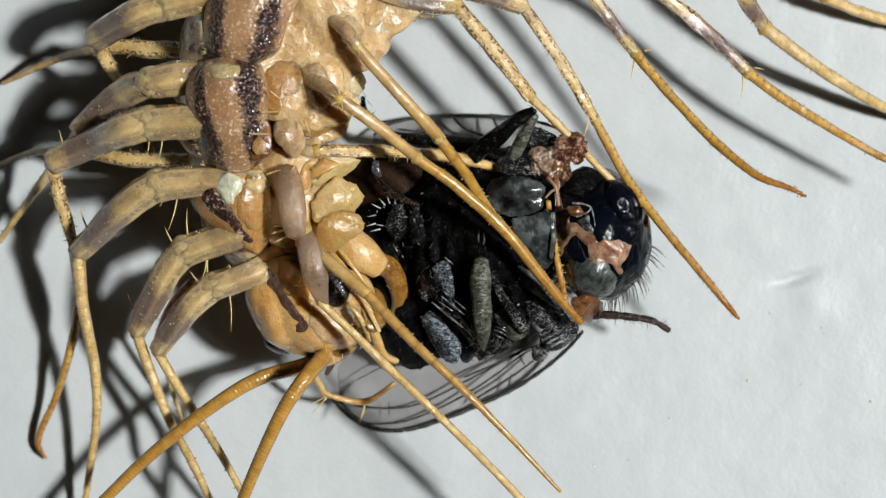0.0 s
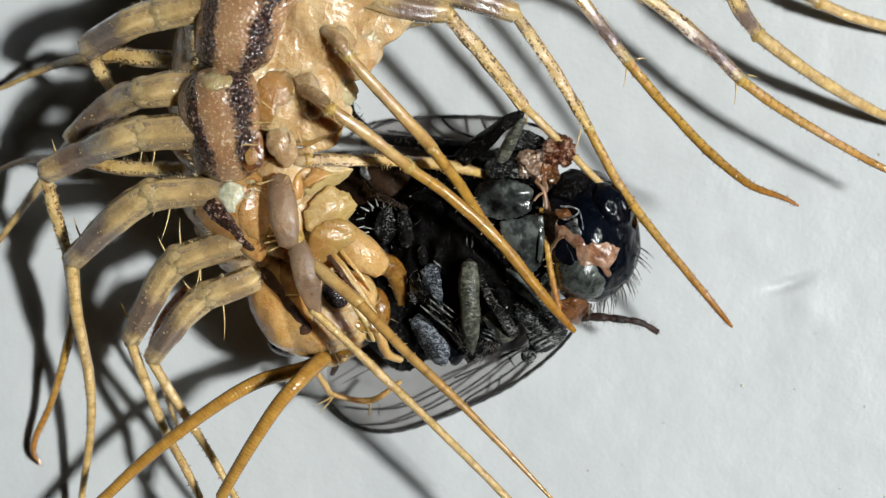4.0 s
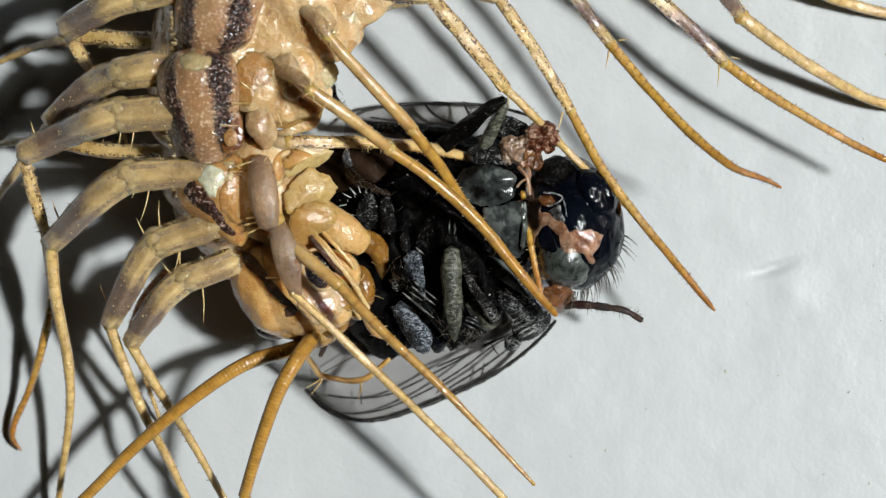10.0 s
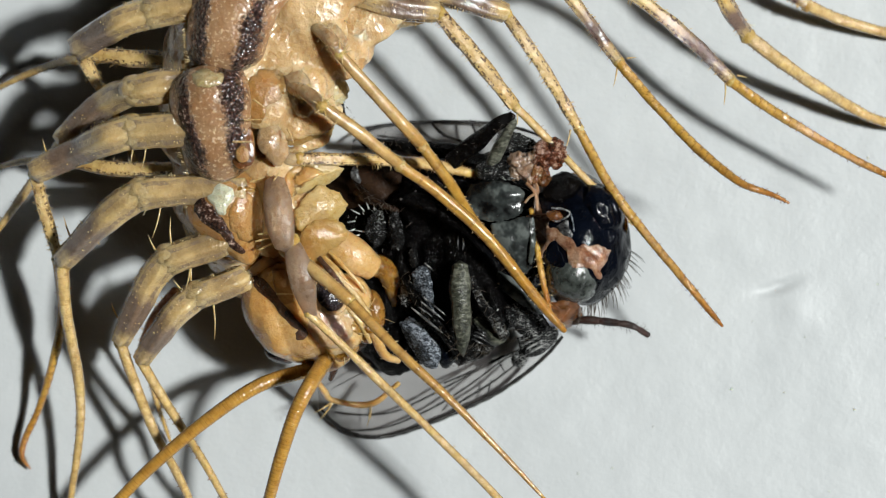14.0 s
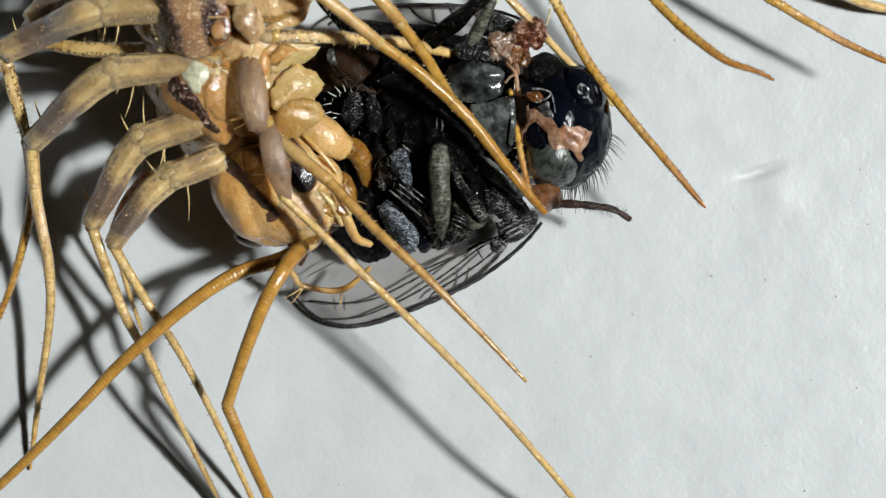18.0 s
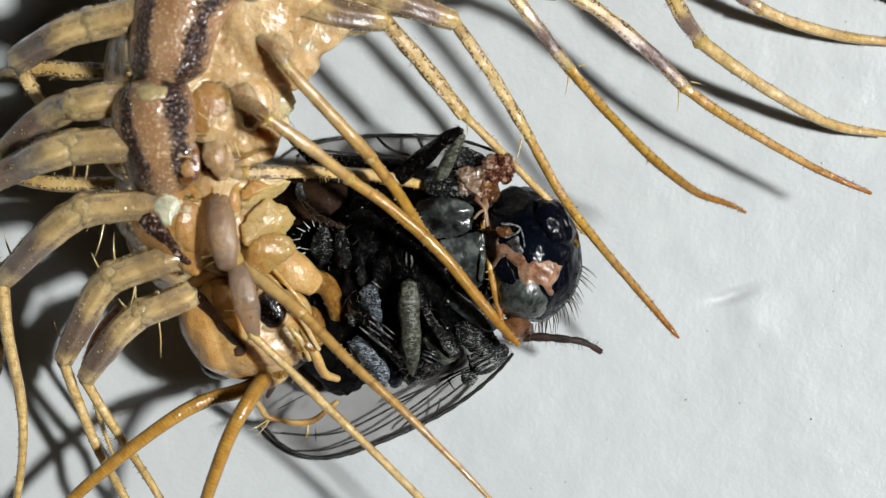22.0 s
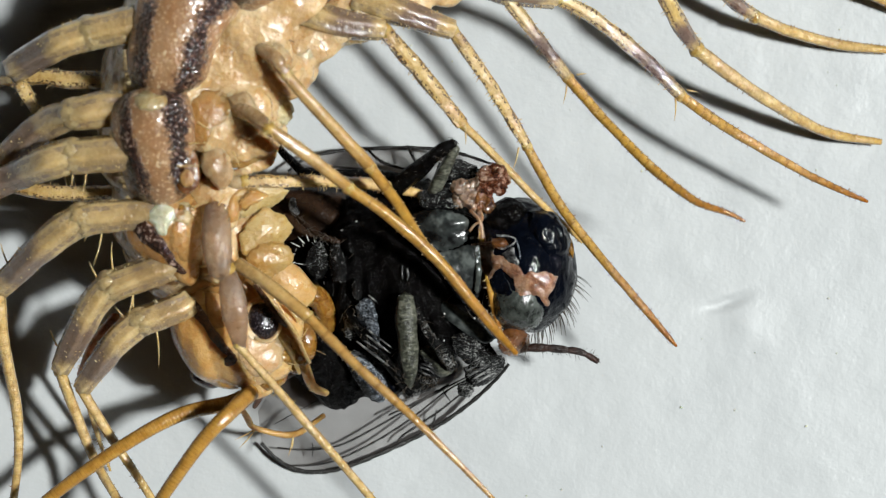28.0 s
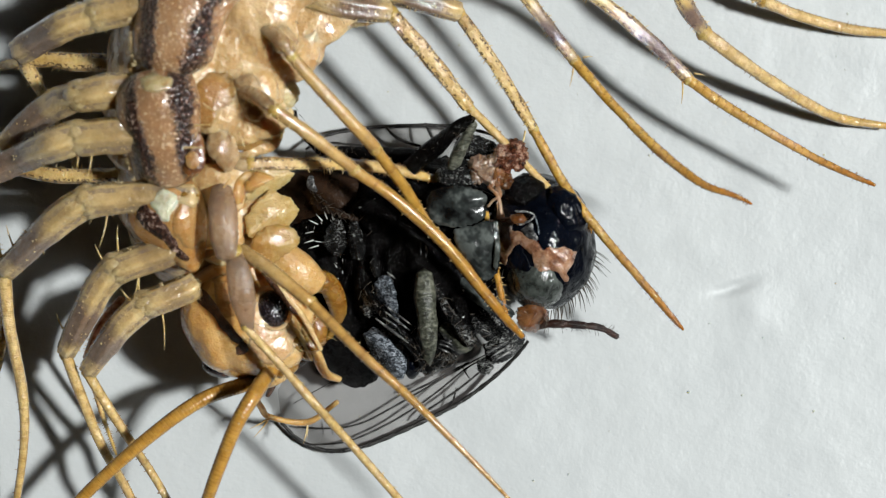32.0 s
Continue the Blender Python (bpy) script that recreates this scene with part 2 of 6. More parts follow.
def banded_leg_material(name, pale, grey, start, stop, clear=0.1, fleck=0.0, see=0.0):
    """Pale translucent tube with a grey-violet band between two fractions of its length, and darker lines along it:
    ridge pigment and side shade in one colour.
    """
    mat, nt, b = shader(name, 0.16, 0.8, 0.8, (0.8, 0.65, 0.45), coat=1.0, clear=clear)
    b.inputs["Subsurface Scale"].default_value = 0.8 * MM
    u, v = uv(nt)
    f = sums(nt, "MULTIPLY_ADD", grain(nt, 2.5), 0.30, sums(nt, "SUBTRACT", u, 0.15))
    g = ramp(nt, f, [(max(start - 0.10, 0), (0, 0, 0)), (start + 0.06, (1, 1, 1)), (stop - 0.06, (1, 1, 1)), (min(stop + 0.08, 1.0), (0, 0, 0))])
    cloud = ramp(nt, grain(nt, 3.0, 5.0, 0.7), [(0.30, (0.58, 0.55, 0.50)), (0.62, (1, 1, 1))])
    col = blend(nt, g, pale, grey)
    col = blend(nt, 0.85, col, cloud, "MULTIPLY")
    # dark lines along the tube: ridge pigment plus painted shade of its sides
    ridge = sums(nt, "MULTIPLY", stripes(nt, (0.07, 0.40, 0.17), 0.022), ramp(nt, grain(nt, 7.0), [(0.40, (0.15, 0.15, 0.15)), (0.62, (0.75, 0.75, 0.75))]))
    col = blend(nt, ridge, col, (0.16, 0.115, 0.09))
    if fleck:
        spots = sums(nt, "MULTIPLY", stripes(nt, (0.10, 0.40), 0.075), ramp(nt, grain(nt, 13.0, 2.0), [(0.52, (0, 0, 0)), (0.60, (fleck,) * 3)]))
        col = blend(nt, spots, col, (0.05, 0.022, 0.02))
    nt.links.new(col, b.inputs["Base Color"])
    relief(nt, b, sums(nt, "ADD", sums(nt, "MULTIPLY", grain(nt, 12.0), 0.5), grain(nt, 3.0)), 0.05, 0.8)
    if see:
        thin = nt.nodes.new("ShaderNodeBsdfTransparent")
        thin.inputs[0].default_value = (1.0, 0.92, 0.78, 1)
        mix = nt.nodes.new("ShaderNodeMixShader")
        mix.inputs[0].default_value = see
        nt.links.new(b.outputs[0], mix.inputs[1])
        nt.links.new(thin.outputs[0], mix.inputs[2])
        nt.links.new(mix.outputs[0], nt.nodes["Material Output"].inputs[0])
    return mat


def ringed_leg_material(name, a, c, ring, tick=0.0, fleck=0.0, joints=0.5, clear=0.25, depth=0.05, wet=1.0):
    """Glassy amber limb with fine joint rings; tick: strength of a dark mark at each joint; fleck: of the dark serrated ridge lines."""
    mat, nt, b = shader(name, 0.15, 0.65, 0.45, (0.5, 0.35, 0.15), coat=wet, clear=clear)
    b.inputs["Subsurface Scale"].default_value = 0.25 * MM
    u, v = uv(nt)
    base = blend(nt, ramp(nt, u, [(0.45, (0, 0, 0)), (1.0, (1, 1, 1))]), a, c)
    base = blend(nt, 0.8, base, ramp(nt, grain(nt, 4.0, 4.0, 0.7), [(0.30, (0.55, 0.47, 0.38)), (0.62, (1, 1, 1))]), "MULTIPLY")
    frac = sums(nt, "FRACT", sums(nt, "MULTIPLY", v, 1 / ring), 0)
    line = sums(nt, "LESS_THAN", frac, 0.14)
    line = sums(nt, "MULTIPLY", line, ramp(nt, grain(nt, 5.0), [(0.35, (0.08, 0.08, 0.08)), (0.65, (joints,) * 3)]))
    base = blend(nt, line, base, (0.16, 0.065, 0.012))
    # side lines: dark pigment and the limb's shaded edges painted together
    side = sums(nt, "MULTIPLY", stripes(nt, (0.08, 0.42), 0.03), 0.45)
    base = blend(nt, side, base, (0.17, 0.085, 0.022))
    if tick:
        mark = sums(nt, "MULTIPLY", sums(nt, "LESS_THAN", sums(nt, "FRACT", sums(nt, "ADD", sums(nt, "MULTIPLY", v, 1 / ring), sums(nt, "MULTIPLY", grain(nt, 1.5), 0.5)), 0), 0.24), stripes(nt, (0.37,), 0.06))
        base = blend(nt, sums(nt, "MULTIPLY", mark, tick), base, (0.045, 0.016, 0.004))
    if fleck:
        spots = sums(nt, "MULTIPLY", stripes(nt, (0.10, 0.38), 0.07), ramp(nt, grain(nt, 14.0, 2.0), [(0.50, (0, 0, 0)), (0.58, (fleck,) * 3)]))
        base = blend(nt, spots, base, (0.05, 0.024, 0.018))
    nt.links.new(base, b.inputs["Base Color"])
    relief(nt, b, sums(nt, "ADD", grain(nt, 12.0), sums(nt, "MULTIPLY", grain(nt, 3.0), 0.8)), depth, 0.8)
    return mat


def eye_material():
    mat, nt, b = shader("compound_eye", 0.25, 0.7, coat=0.5)
    vor = node(nt, "ShaderNodeTexVoronoi", Scale=22.0 / MM)
    nt.links.new(coords(nt), vor.inputs["Vector"])
    col = ramp(nt, vor.outputs["Distance"], [(0.1, (0.05, 0.04, 0.045)), (0.5, (0.008, 0.006, 0.007))])
    nt.links.new(col, b.inputs["Base Color"])
    relief(nt, b, sums(nt, "SUBTRACT", 1.0, vor.outputs["Distance"]), 0.02)
    return mat


def wing_material():
    """Smoky clear membrane, browner and denser in clouds."""
    mat, nt, b = shader("wing_membrane", 0.3, 0.5)
    nt.links.new(ramp(nt, grain(nt, 1.2), [(0.3, (0.07, 0.062, 0.062)), (0.7, (0.17, 0.155, 0.15))]), b.inputs["Base Color"])
    clear = nt.nodes.new("ShaderNodeBsdfTransparent")
    nt.links.new(ramp(nt, grain(nt, 0.5, 3.0), [(0.35, (0.86, 0.85, 0.845)), (0.65, (0.97, 0.965, 0.96))]), clear.inputs[0])
    mix = nt.nodes.new("ShaderNodeMixShader")
    fac = ramp(nt, grain(nt, 0.8), [(0.3, (0.05, 0.05, 0.05)), (0.7, (0.16, 0.16, 0.16))])
    nt.links.new(fac, mix.inputs[0])
    nt.links.new(clear.outputs[0], mix.inputs[1])
    nt.links.new(b.outputs[0], mix.inputs[2])
    nt.links.new(mix.outputs[0], nt.nodes["Material Output"].inputs[0])
    relief(nt, b, grain(nt, 3.0), 0.04, 0.7)
    return mat


PAINT = paint_material()
ROOM = mottled("dull_plaster", (0.10, 0.10, 0.105), (0.14, 0.14, 0.14), 0.004, 0.8)
TERGITE = tergite_material("back_plate")
NECK = flesh_material("neck_plate", (0.273, 0.113, 0.0297), (0.346, 0.161, 0.0484), (0.416, 0.225, 0.0812), 1.2, 0.2, 0.9)
# its palest grains are sparkle put into the stripe's colour
GRANULE = speckled("dark_granular_stripe", (0.008, 0.004, 0.003), (0.05, 0.022, 0.014), (0.42, 0.30, 0.24), 11.0, 0.12, 0.62, 0.05)
PLEURA = flesh_material("pale_side_skin", (0.288, 0.155, 0.0547), (0.414, 0.259, 0.112), (0.562, 0.416, 0.241), 0.9, 0.2, 1.0, flakes=2.6)
CREAM = flesh_material("cream_plate", (0.325, 0.181, 0.0579), (0.401, 0.241, 0.086), (0.466, 0.304, 0.131), 0.9, 0.28, 0.4)
TAN = flesh_material("tan_plate", (0.221, 0.104, 0.0289), (0.278, 0.141, 0.0441), (0.336, 0.194, 0.0722), 0.9, 0.3, 0.25)
HEADSKIN = flesh_material("amber_head_shell", (0.346, 0.164, 0.0434), (0.429, 0.234, 0.075), (0.502, 0.323, 0.137), 0.7, 0.14, 1.0)
AMBER = flesh_material("orange_horn", (0.12, 0.048, 0.006), (0.24, 0.115, 0.018), (0.34, 0.19, 0.040), 1.6, 0.14, 0.8, 0.2)
LINE = mottled("dark_brown_pigment", (0.022, 0.008, 0.004), (0.09, 0.035, 0.016), 6.0, 0.25, coat=0.5)
WHITE = mottled("greenish_white_patch", (0.40, 0.39, 0.27), (0.56, 0.54, 0.42), 2.0, 0.12, 0.7, 0.4, 0.02, 0.9)
VIOLET = flesh_material("grey_violet_leg", (0.155, 0.098, 0.066), (0.21, 0.145, 0.100), (0.29, 0.205, 0.140), 1.2, 0.35, 0.3, 0.1, see=0.35)
CORNER = flesh_material("greenish_corner", (0.211, 0.145, 0.0646), (0.278, 0.207, 0.0988), (0.355, 0.29, 0.16), 2.0, 0.2, 0.9)
ROOT = flesh_material("grey_brown_leg_root", (0.22, 0.135, 0.065), (0.32, 0.215, 0.115), (0.44, 0.335, 0.20), 2.0, 0.18, 1.0)
SHARD = flesh_material("thin_cream_plate", (0.364, 0.178, 0.049), (0.444, 0.248, 0.0804), (0.513, 0.324, 0.132), 1.2, 0.2, 0.9, see=0.35)
BLUSH = flesh_material("pale_pink_skin", (0.357, 0.205, 0.0958), (0.416, 0.26, 0.131), (0.473, 0.319, 0.178), 1.0, 0.12, 1.0)
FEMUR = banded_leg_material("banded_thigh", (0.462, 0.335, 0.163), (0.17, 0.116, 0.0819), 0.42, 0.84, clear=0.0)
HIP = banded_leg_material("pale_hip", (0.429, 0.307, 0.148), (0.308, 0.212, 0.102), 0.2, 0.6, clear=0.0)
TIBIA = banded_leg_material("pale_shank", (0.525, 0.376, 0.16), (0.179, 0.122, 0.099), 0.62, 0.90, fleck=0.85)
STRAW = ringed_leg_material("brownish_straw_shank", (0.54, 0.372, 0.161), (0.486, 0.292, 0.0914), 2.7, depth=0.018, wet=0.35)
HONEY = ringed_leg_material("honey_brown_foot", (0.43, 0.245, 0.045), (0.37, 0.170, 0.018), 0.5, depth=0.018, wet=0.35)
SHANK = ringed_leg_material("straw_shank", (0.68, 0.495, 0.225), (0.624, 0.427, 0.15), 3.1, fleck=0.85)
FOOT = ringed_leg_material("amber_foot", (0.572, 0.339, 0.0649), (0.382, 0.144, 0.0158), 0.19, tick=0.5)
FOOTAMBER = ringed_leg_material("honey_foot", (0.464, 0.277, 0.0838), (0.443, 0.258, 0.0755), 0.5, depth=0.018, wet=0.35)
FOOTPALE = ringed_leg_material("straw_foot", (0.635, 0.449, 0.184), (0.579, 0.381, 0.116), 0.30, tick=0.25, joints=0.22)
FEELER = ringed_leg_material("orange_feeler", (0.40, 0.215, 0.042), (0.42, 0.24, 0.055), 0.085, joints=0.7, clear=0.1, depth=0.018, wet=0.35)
BARB = mottled("dark_amber_barb", (0.10, 0.045, 0.012), (0.24, 0.12, 0.03), 6.0, 0.3, 0.5)
JOINT = mottled("golden_knee", (0.36, 0.20, 0.035), (0.58, 0.42, 0.14), 3.0, 0.15, 0.7, 0.4, 0.02, 0.9, clear=0.2)
SPINE = mottled("amber_spine", (0.42, 0.25, 0.09), (0.60, 0.44, 0.22), 4.0, 0.2, 0.6, 0.3, coat=0.5)
HAIR = mottled("dark_hair", (0.02, 0.015, 0.01), (0.06, 0.045, 0.03), 4.0, 0.35)
BLACK = speckled("black_fly_shell", (0.0006, 0.0005, 0.0005), (0.0016, 0.0013, 0.0012), (0.05, 0.05, 0.05), 10.0, 0.20, 0.80, 0.06, spec=0.12, curl=1.5)
BROWN = mottled("brown_black_membrane", (0.010, 0.005, 0.003), (0.030, 0.016, 0.009), 0.8, 0.25, 0.4, 0, 0.02, 0.2)
DUSTED = speckled("grey_dusted_shell", (0.0010, 0.0009, 0.0009), (0.008, 0.008, 0.008), (0.30, 0.30, 0.29), 8.0, 0.24, 0.65, 0.06, 1.6, 1.4, spec=0.25, curl=2.5)
SILVER = speckled("silver_grey_shell", (0.002, 0.002, 0.002), (0.020, 0.023, 0.022), (0.075, 0.083, 0.078), 1.6, 0.22, 0.54, 0.02, 1.0, 0.8)
BLUE = speckled("blue_grey_segment", (0.002, 0.0026, 0.0034), (0.026, 0.031, 0.038), (0.20, 0.22, 0.25), 9.0, 0.22, 0.60, 0.05, 1.6, 0.7, curl=1.5)
OLIVE = speckled("olive_grey_thigh", (0.008, 0.008, 0.006), (0.036, 0.038, 0.027), (0.11, 0.11, 0.085), 8.0, 0.3, 0.57, 0.04, 2.0)
RIDGE = speckled("grey_ridge", (0.006, 0.006, 0.006), (0.05, 0.05, 0.05), (0.22, 0.22, 0.215), 6.0, 0.22, 0.56, 0.03)
# pale bristles; the same tone paints glints as beads
GLINT = mottled("pale_bristle_and_glint", (0.25, 0.25, 0.24), (0.60, 0.60, 0.57), 6.0, 0.2, 0.7)
PINK = flesh_material("pink_flesh", (0.075, 0.026, 0.013), (0.235, 0.118, 0.068), (0.37, 0.235, 0.16), 3.6, 0.12, 1.0)
TISSUE = flesh_material("tan_tissue", (0.10, 0.06, 0.04), (0.20, 0.13, 0.09), (0.32, 0.24, 0.18), 2.5, 0.16, 1.0)
RUST = flesh_material("red_brown_skin", (0.050, 0.018, 0.006), (0.11, 0.042, 0.012), (0.19, 0.085, 0.028), 1.6, 0.16, 0.9)
CHEEK = mottled("smooth_grey_cheek", (0.012, 0.014, 0.012), (0.050, 0.056, 0.050), 1.6, 0.2, 0.6, 0, 0.02, 0.4, third=(0.10, 0.11, 0.10))
INK = mottled("blue_black_and_hollow_shade", (0.0006, 0.0008, 0.0016), (0.002, 0.003, 0.006), 2.0, 0.15, 0.25, 0, 0.012)
FLYFOOT = mottled("red_brown_fly_foot", (0.006, 0.003, 0.002), (0.035, 0.012, 0.007), 5.0, 0.3, 0.5)
# the pale third tone paints whitish-pink glints on the red
RED = mottled("torn_red_tissue", (0.014, 0.004, 0.002), (0.15, 0.042, 0.018), 7.0, 0.08, 0.8, 0.1, 0.10, 1.0, third=(0.58, 0.36, 0.25))
VEIN = mottled("black_vein", (0.006, 0.006, 0.006), (0.02, 0.018, 0.016), 4.0, 0.4)
EYE = eye_material()
WING = wing_material()


# ---- mesh builders (millimetres)
def solid(name, bm, material, parent=None, label="", at=None, smooth=True):
    """Links a bmesh as one object; at: its own origin, in millimetres."""
    o = Vector(at) if at else Vector((0, 0, 0))
    for v in bm.verts:
        v.co = (v.co - o) * MM
    bmesh.ops.recalc_face_normals(bm, faces=bm.faces)
    me = bpy.data.meshes.new(name)
    bm.to_mesh(me)
    bm.free()
    if smooth:
        me.shade_smooth()
    me.materials.append(material)
    ob = new(name, me)
    ob.location = o * MM
    if parent:
        ob.parent = parent
        if "origin_mm" in parent:
            ob.location = (o - Vector(parent["origin_mm"])) * MM
    if at:
        ob["origin_mm"] = tuple(o)
    if label:
        tagged(ob, label)
    return ob


def part(name, bm, material, parent, label="", at=None):
    if at is None and "origin_mm" in parent:
        at = tuple(parent["origin_mm"])
    ob = solid(name, bm, material, parent, label, at)
    if name in ("hair_fringe", "fringe"):
        tagged(ob, kind="stuff")
    return ob


def spline(pts, n):
    """n points along a Catmull-Rom curve through rows of any width."""
    p = np.array(pts, float)
    p = np.vstack([2 * p[0] - p[1], p, 2 * p[-1] - p[-2]])
    out = []
    m = len(p) - 3
    for s in np.linspace(0, m, n):
        i = min(int(s), m - 1)
        t = s - i
        a, b, c, d = p[i:i + 4]
        out.append(0.5 * (2 * b + (c - a) * t + (2 * a - 5 * b + 4 * c - d) * t * t + (3 * b - a - 3 * c + d) * t ** 3))
    return np.array(out)


def uv_layer(bm):
    return bm.loops.layers.uv.get("UVMap") or bm.loops.layers.uv.new("UVMap")


def tube(bm, pts, radii, sides=10, step=0.12, rough=0.0, rings=0.0, ring_depth=0.1, flat=1.0, seed=0, crest=0.0):
    """A tapered tube through pts with one radius for each; rings: spacing of its joints."""
    pts, lay = np.array(pts, float), uv_layer(bm)
    turn = bm.loops.layers.uv.get("Around") or bm.loops.layers.uv.new("Around")
    length = np.linalg.norm(np.diff(pts, axis=0), axis=1).sum()
    n = max(len(pts) * 2, int(length / step) + 2)
    q = spline(np.column_stack([pts, radii]), n)
    arc = np.concatenate([[0], np.cumsum(np.linalg.norm(np.diff(q[:, :3], axis=0), axis=1))])
    up = Vector((0, 0, 1))
    loops = []
    for i in range(n):
        a, b = q[max(i - 1, 0), :3], q[min(i + 1, n - 1), :3]
        t = Vector(b - a).normalized()
        side = t.cross(up)
        if side.length < 0.05:
            side = t.cross(Vector((0, 1, 0)))
        side.normalize()
        top = side.cross(t)
        r = max(q[i, 3], 0.004)
        if rings:
            ph = (arc[i] / rings) % 1.0
            r *= 1 - ring_depth * max(0.0, 1 - 5 * min(ph, 1 - ph))
        ring = []
        for k in range(sides):
            w = 2 * math.pi * k / sides
            rr = r * (1 + crest * math.cos(6 * w + 1.57))
            if rough:
                rr *= 1 + rough * noise.noise(Vector((q[i, 0] * 2.3 + seed, q[i, 1] * 2.3 + math.cos(w), q[i, 2] * 2.3 + math.sin(w))))
            ring.append(bm.verts.new(Vector(q[i, :3]) + side * (math.cos(w) * rr) + top * (math.sin(w) * rr * flat)))
        loops.append(ring)
    tips = [bm.verts.new(Vector(q[0, :3]) - Vector(q[1, :3] - q[0, :3]).normalized() * q[0, 3] * 0.6),
            bm.verts.new(Vector(q[-1, :3]) + Vector(q[-1, :3] - q[-2, :3]).normalized() * max(q[-1, 3], 0.004) * 0.6)]

    def face(vs, aa, kk):
        f = bm.faces.new(vs)
        for lp, a, k in zip(f.loops, aa, kk):
            lp[lay].uv = (a / arc[-1], a)
            lp[turn].uv = (k / sides, 0)
    for i in range(n - 1):
        for k in range(sides):
            j = (k + 1) % sides
            face((loops[i][k], loops[i][j], loops[i + 1][j], loops[i + 1][k]), (arc[i], arc[i], arc[i + 1], arc[i + 1]), (k, k + 1, k + 1, k))
    for k in range(sides):
        j = (k + 1) % sides
        face((loops[0][j], loops[0][k], tips[0]), (0, 0, 0), (k + 1, k, k))
        face((loops[-1][k], loops[-1][j], tips[1]), (arc[-1],) * 3, (k, k + 1, k))
    return bm


def blob(bm, c, r, turn=(0, 0, 0), rough=0.08, freq=1.2, sub=3, seed=0.0, crumple=0.0, per_mm=3.0):
    """A lumpy rounded body; r: three half-widths; turn: degrees; crumple: depth of sharp folds, per_mm of them."""
    made = bmesh.ops.create_icosphere(bm, subdivisions=sub, radius=1.0)["verts"]
    rot = Euler([radians(a) for a in turn]).to_matrix()
    for v in made:
        d = v.co.normalized()
        k = 1 + rough * noise.fractal(Vector((d.x * freq + seed, d.y * freq - seed, d.z * freq + c[0])), 1.0, 2.0, 3)
        v.co = Vector(c) + rot @ Vector((d.x * r[0] * k, d.y * r[1] * k, d.z * r[2] * k))
        if crumple:
            q = v.co * per_mm
            fold = abs(noise.noise(q)) + 0.5 * abs(noise.noise(q * 2.1)) + 0.12 * abs(noise.noise(q * 4.3))
            v.co += (rot @ d) * crumple * (0.55 - fold)
    return bm


def hair(bm, a, d, length, r=0.012, bend=0.15):
    """A tapered, slightly bent bristle."""
    a, d = Vector(a), Vector(d).normalized()
    s = d.cross(Vector((0.3, 0.2, 1))).normalized()
    p = [a, a + d * length * 0.5 + s * bend * length * 0.4, a + d * length + s * bend * length * 1.2]
    return tube(bm, [tuple(v) for v in p], [r, r * 0.75, r * 0.15], sides=5, step=length / 3)


def shell(bm, spine, half, dome, thick=0.06, nu=26, nv=30, lip=0.05, tilt=0.0, rough=0.03):
    """A domed plate along a spine: half-widths along it, dome height over its edges, a raised lip at its sides."""
    lay = uv_layer(bm)
    q = spline(np.column_stack([np.array(spine, float), half]), nv)
    tops, bottoms = [], []
    for i in range(nv):
        t = Vector(q[min(i + 1, nv - 1), :3] - q[max(i - 1, 0), :3]).normalized()
        side = t.cross(Vector((0, 0, 1))).normalized()
        side = Matrix.Rotation(radians(tilt), 3, t) @ side
        up = side.cross(t)
        v = i / (nv - 1)
        w = q[i, 3] * min(1.0, 0.80 + 1.9 * math.sqrt(max(v * (1 - v), 0)) * 0.35)
        row, low = [], []
        for k in range(nu):
            u = -1 + 2 * k / (nu - 1)
            h = dome * (1 - abs(u) ** 2.4) - dome * 0.5 * abs(2 * v - 1) ** 4
            h += lip * math.exp(-((abs(u) - 0.93) / 0.05) ** 2)
            p = Vector(q[i, :3]) + side * (u * w) + up * h
            p += up * rough * noise.noise(p * 3.0)
            row.append(bm.verts.new(p))
            low.append(bm.verts.new(p - up * thick))
        tops.append(row)
        bottoms.append(low)

    def face(vs, uvs):
        f = bm.faces.new(vs)
        for lp, c in zip(f.loops, uvs):
            lp[lay].uv = c
    for i in range(nv - 1):
        for k in range(nu - 1):
            cs = [((k + a) / (nu - 1), (i + b) / (nv - 1)) for a, b in ((0, 0), (1, 0), (1, 1), (0, 1))]
            face((tops[i][k], tops[i][k + 1], tops[i + 1][k + 1], tops[i + 1][k]), cs)
            face((bottoms[i][k], bottoms[i + 1][k], bottoms[i + 1][k + 1], bottoms[i][k + 1]), [cs[0], cs[3], cs[2], cs[1]])
    for i in range(nv - 1):
        for k in (0, nu - 1):
            face((tops[i][k], tops[i + 1][k], bottoms[i + 1][k], bottoms[i][k]), [(k / (nu - 1), 0.5)] * 4)
    for k in range(nu - 1):
        for i in (0, nv - 1):
            face((tops[i][k], tops[i][k + 1], bottoms[i][k + 1], bottoms[i][k]), [((k + 0.5) / (nu - 1), i / (nv - 1))] * 4)
    return bm


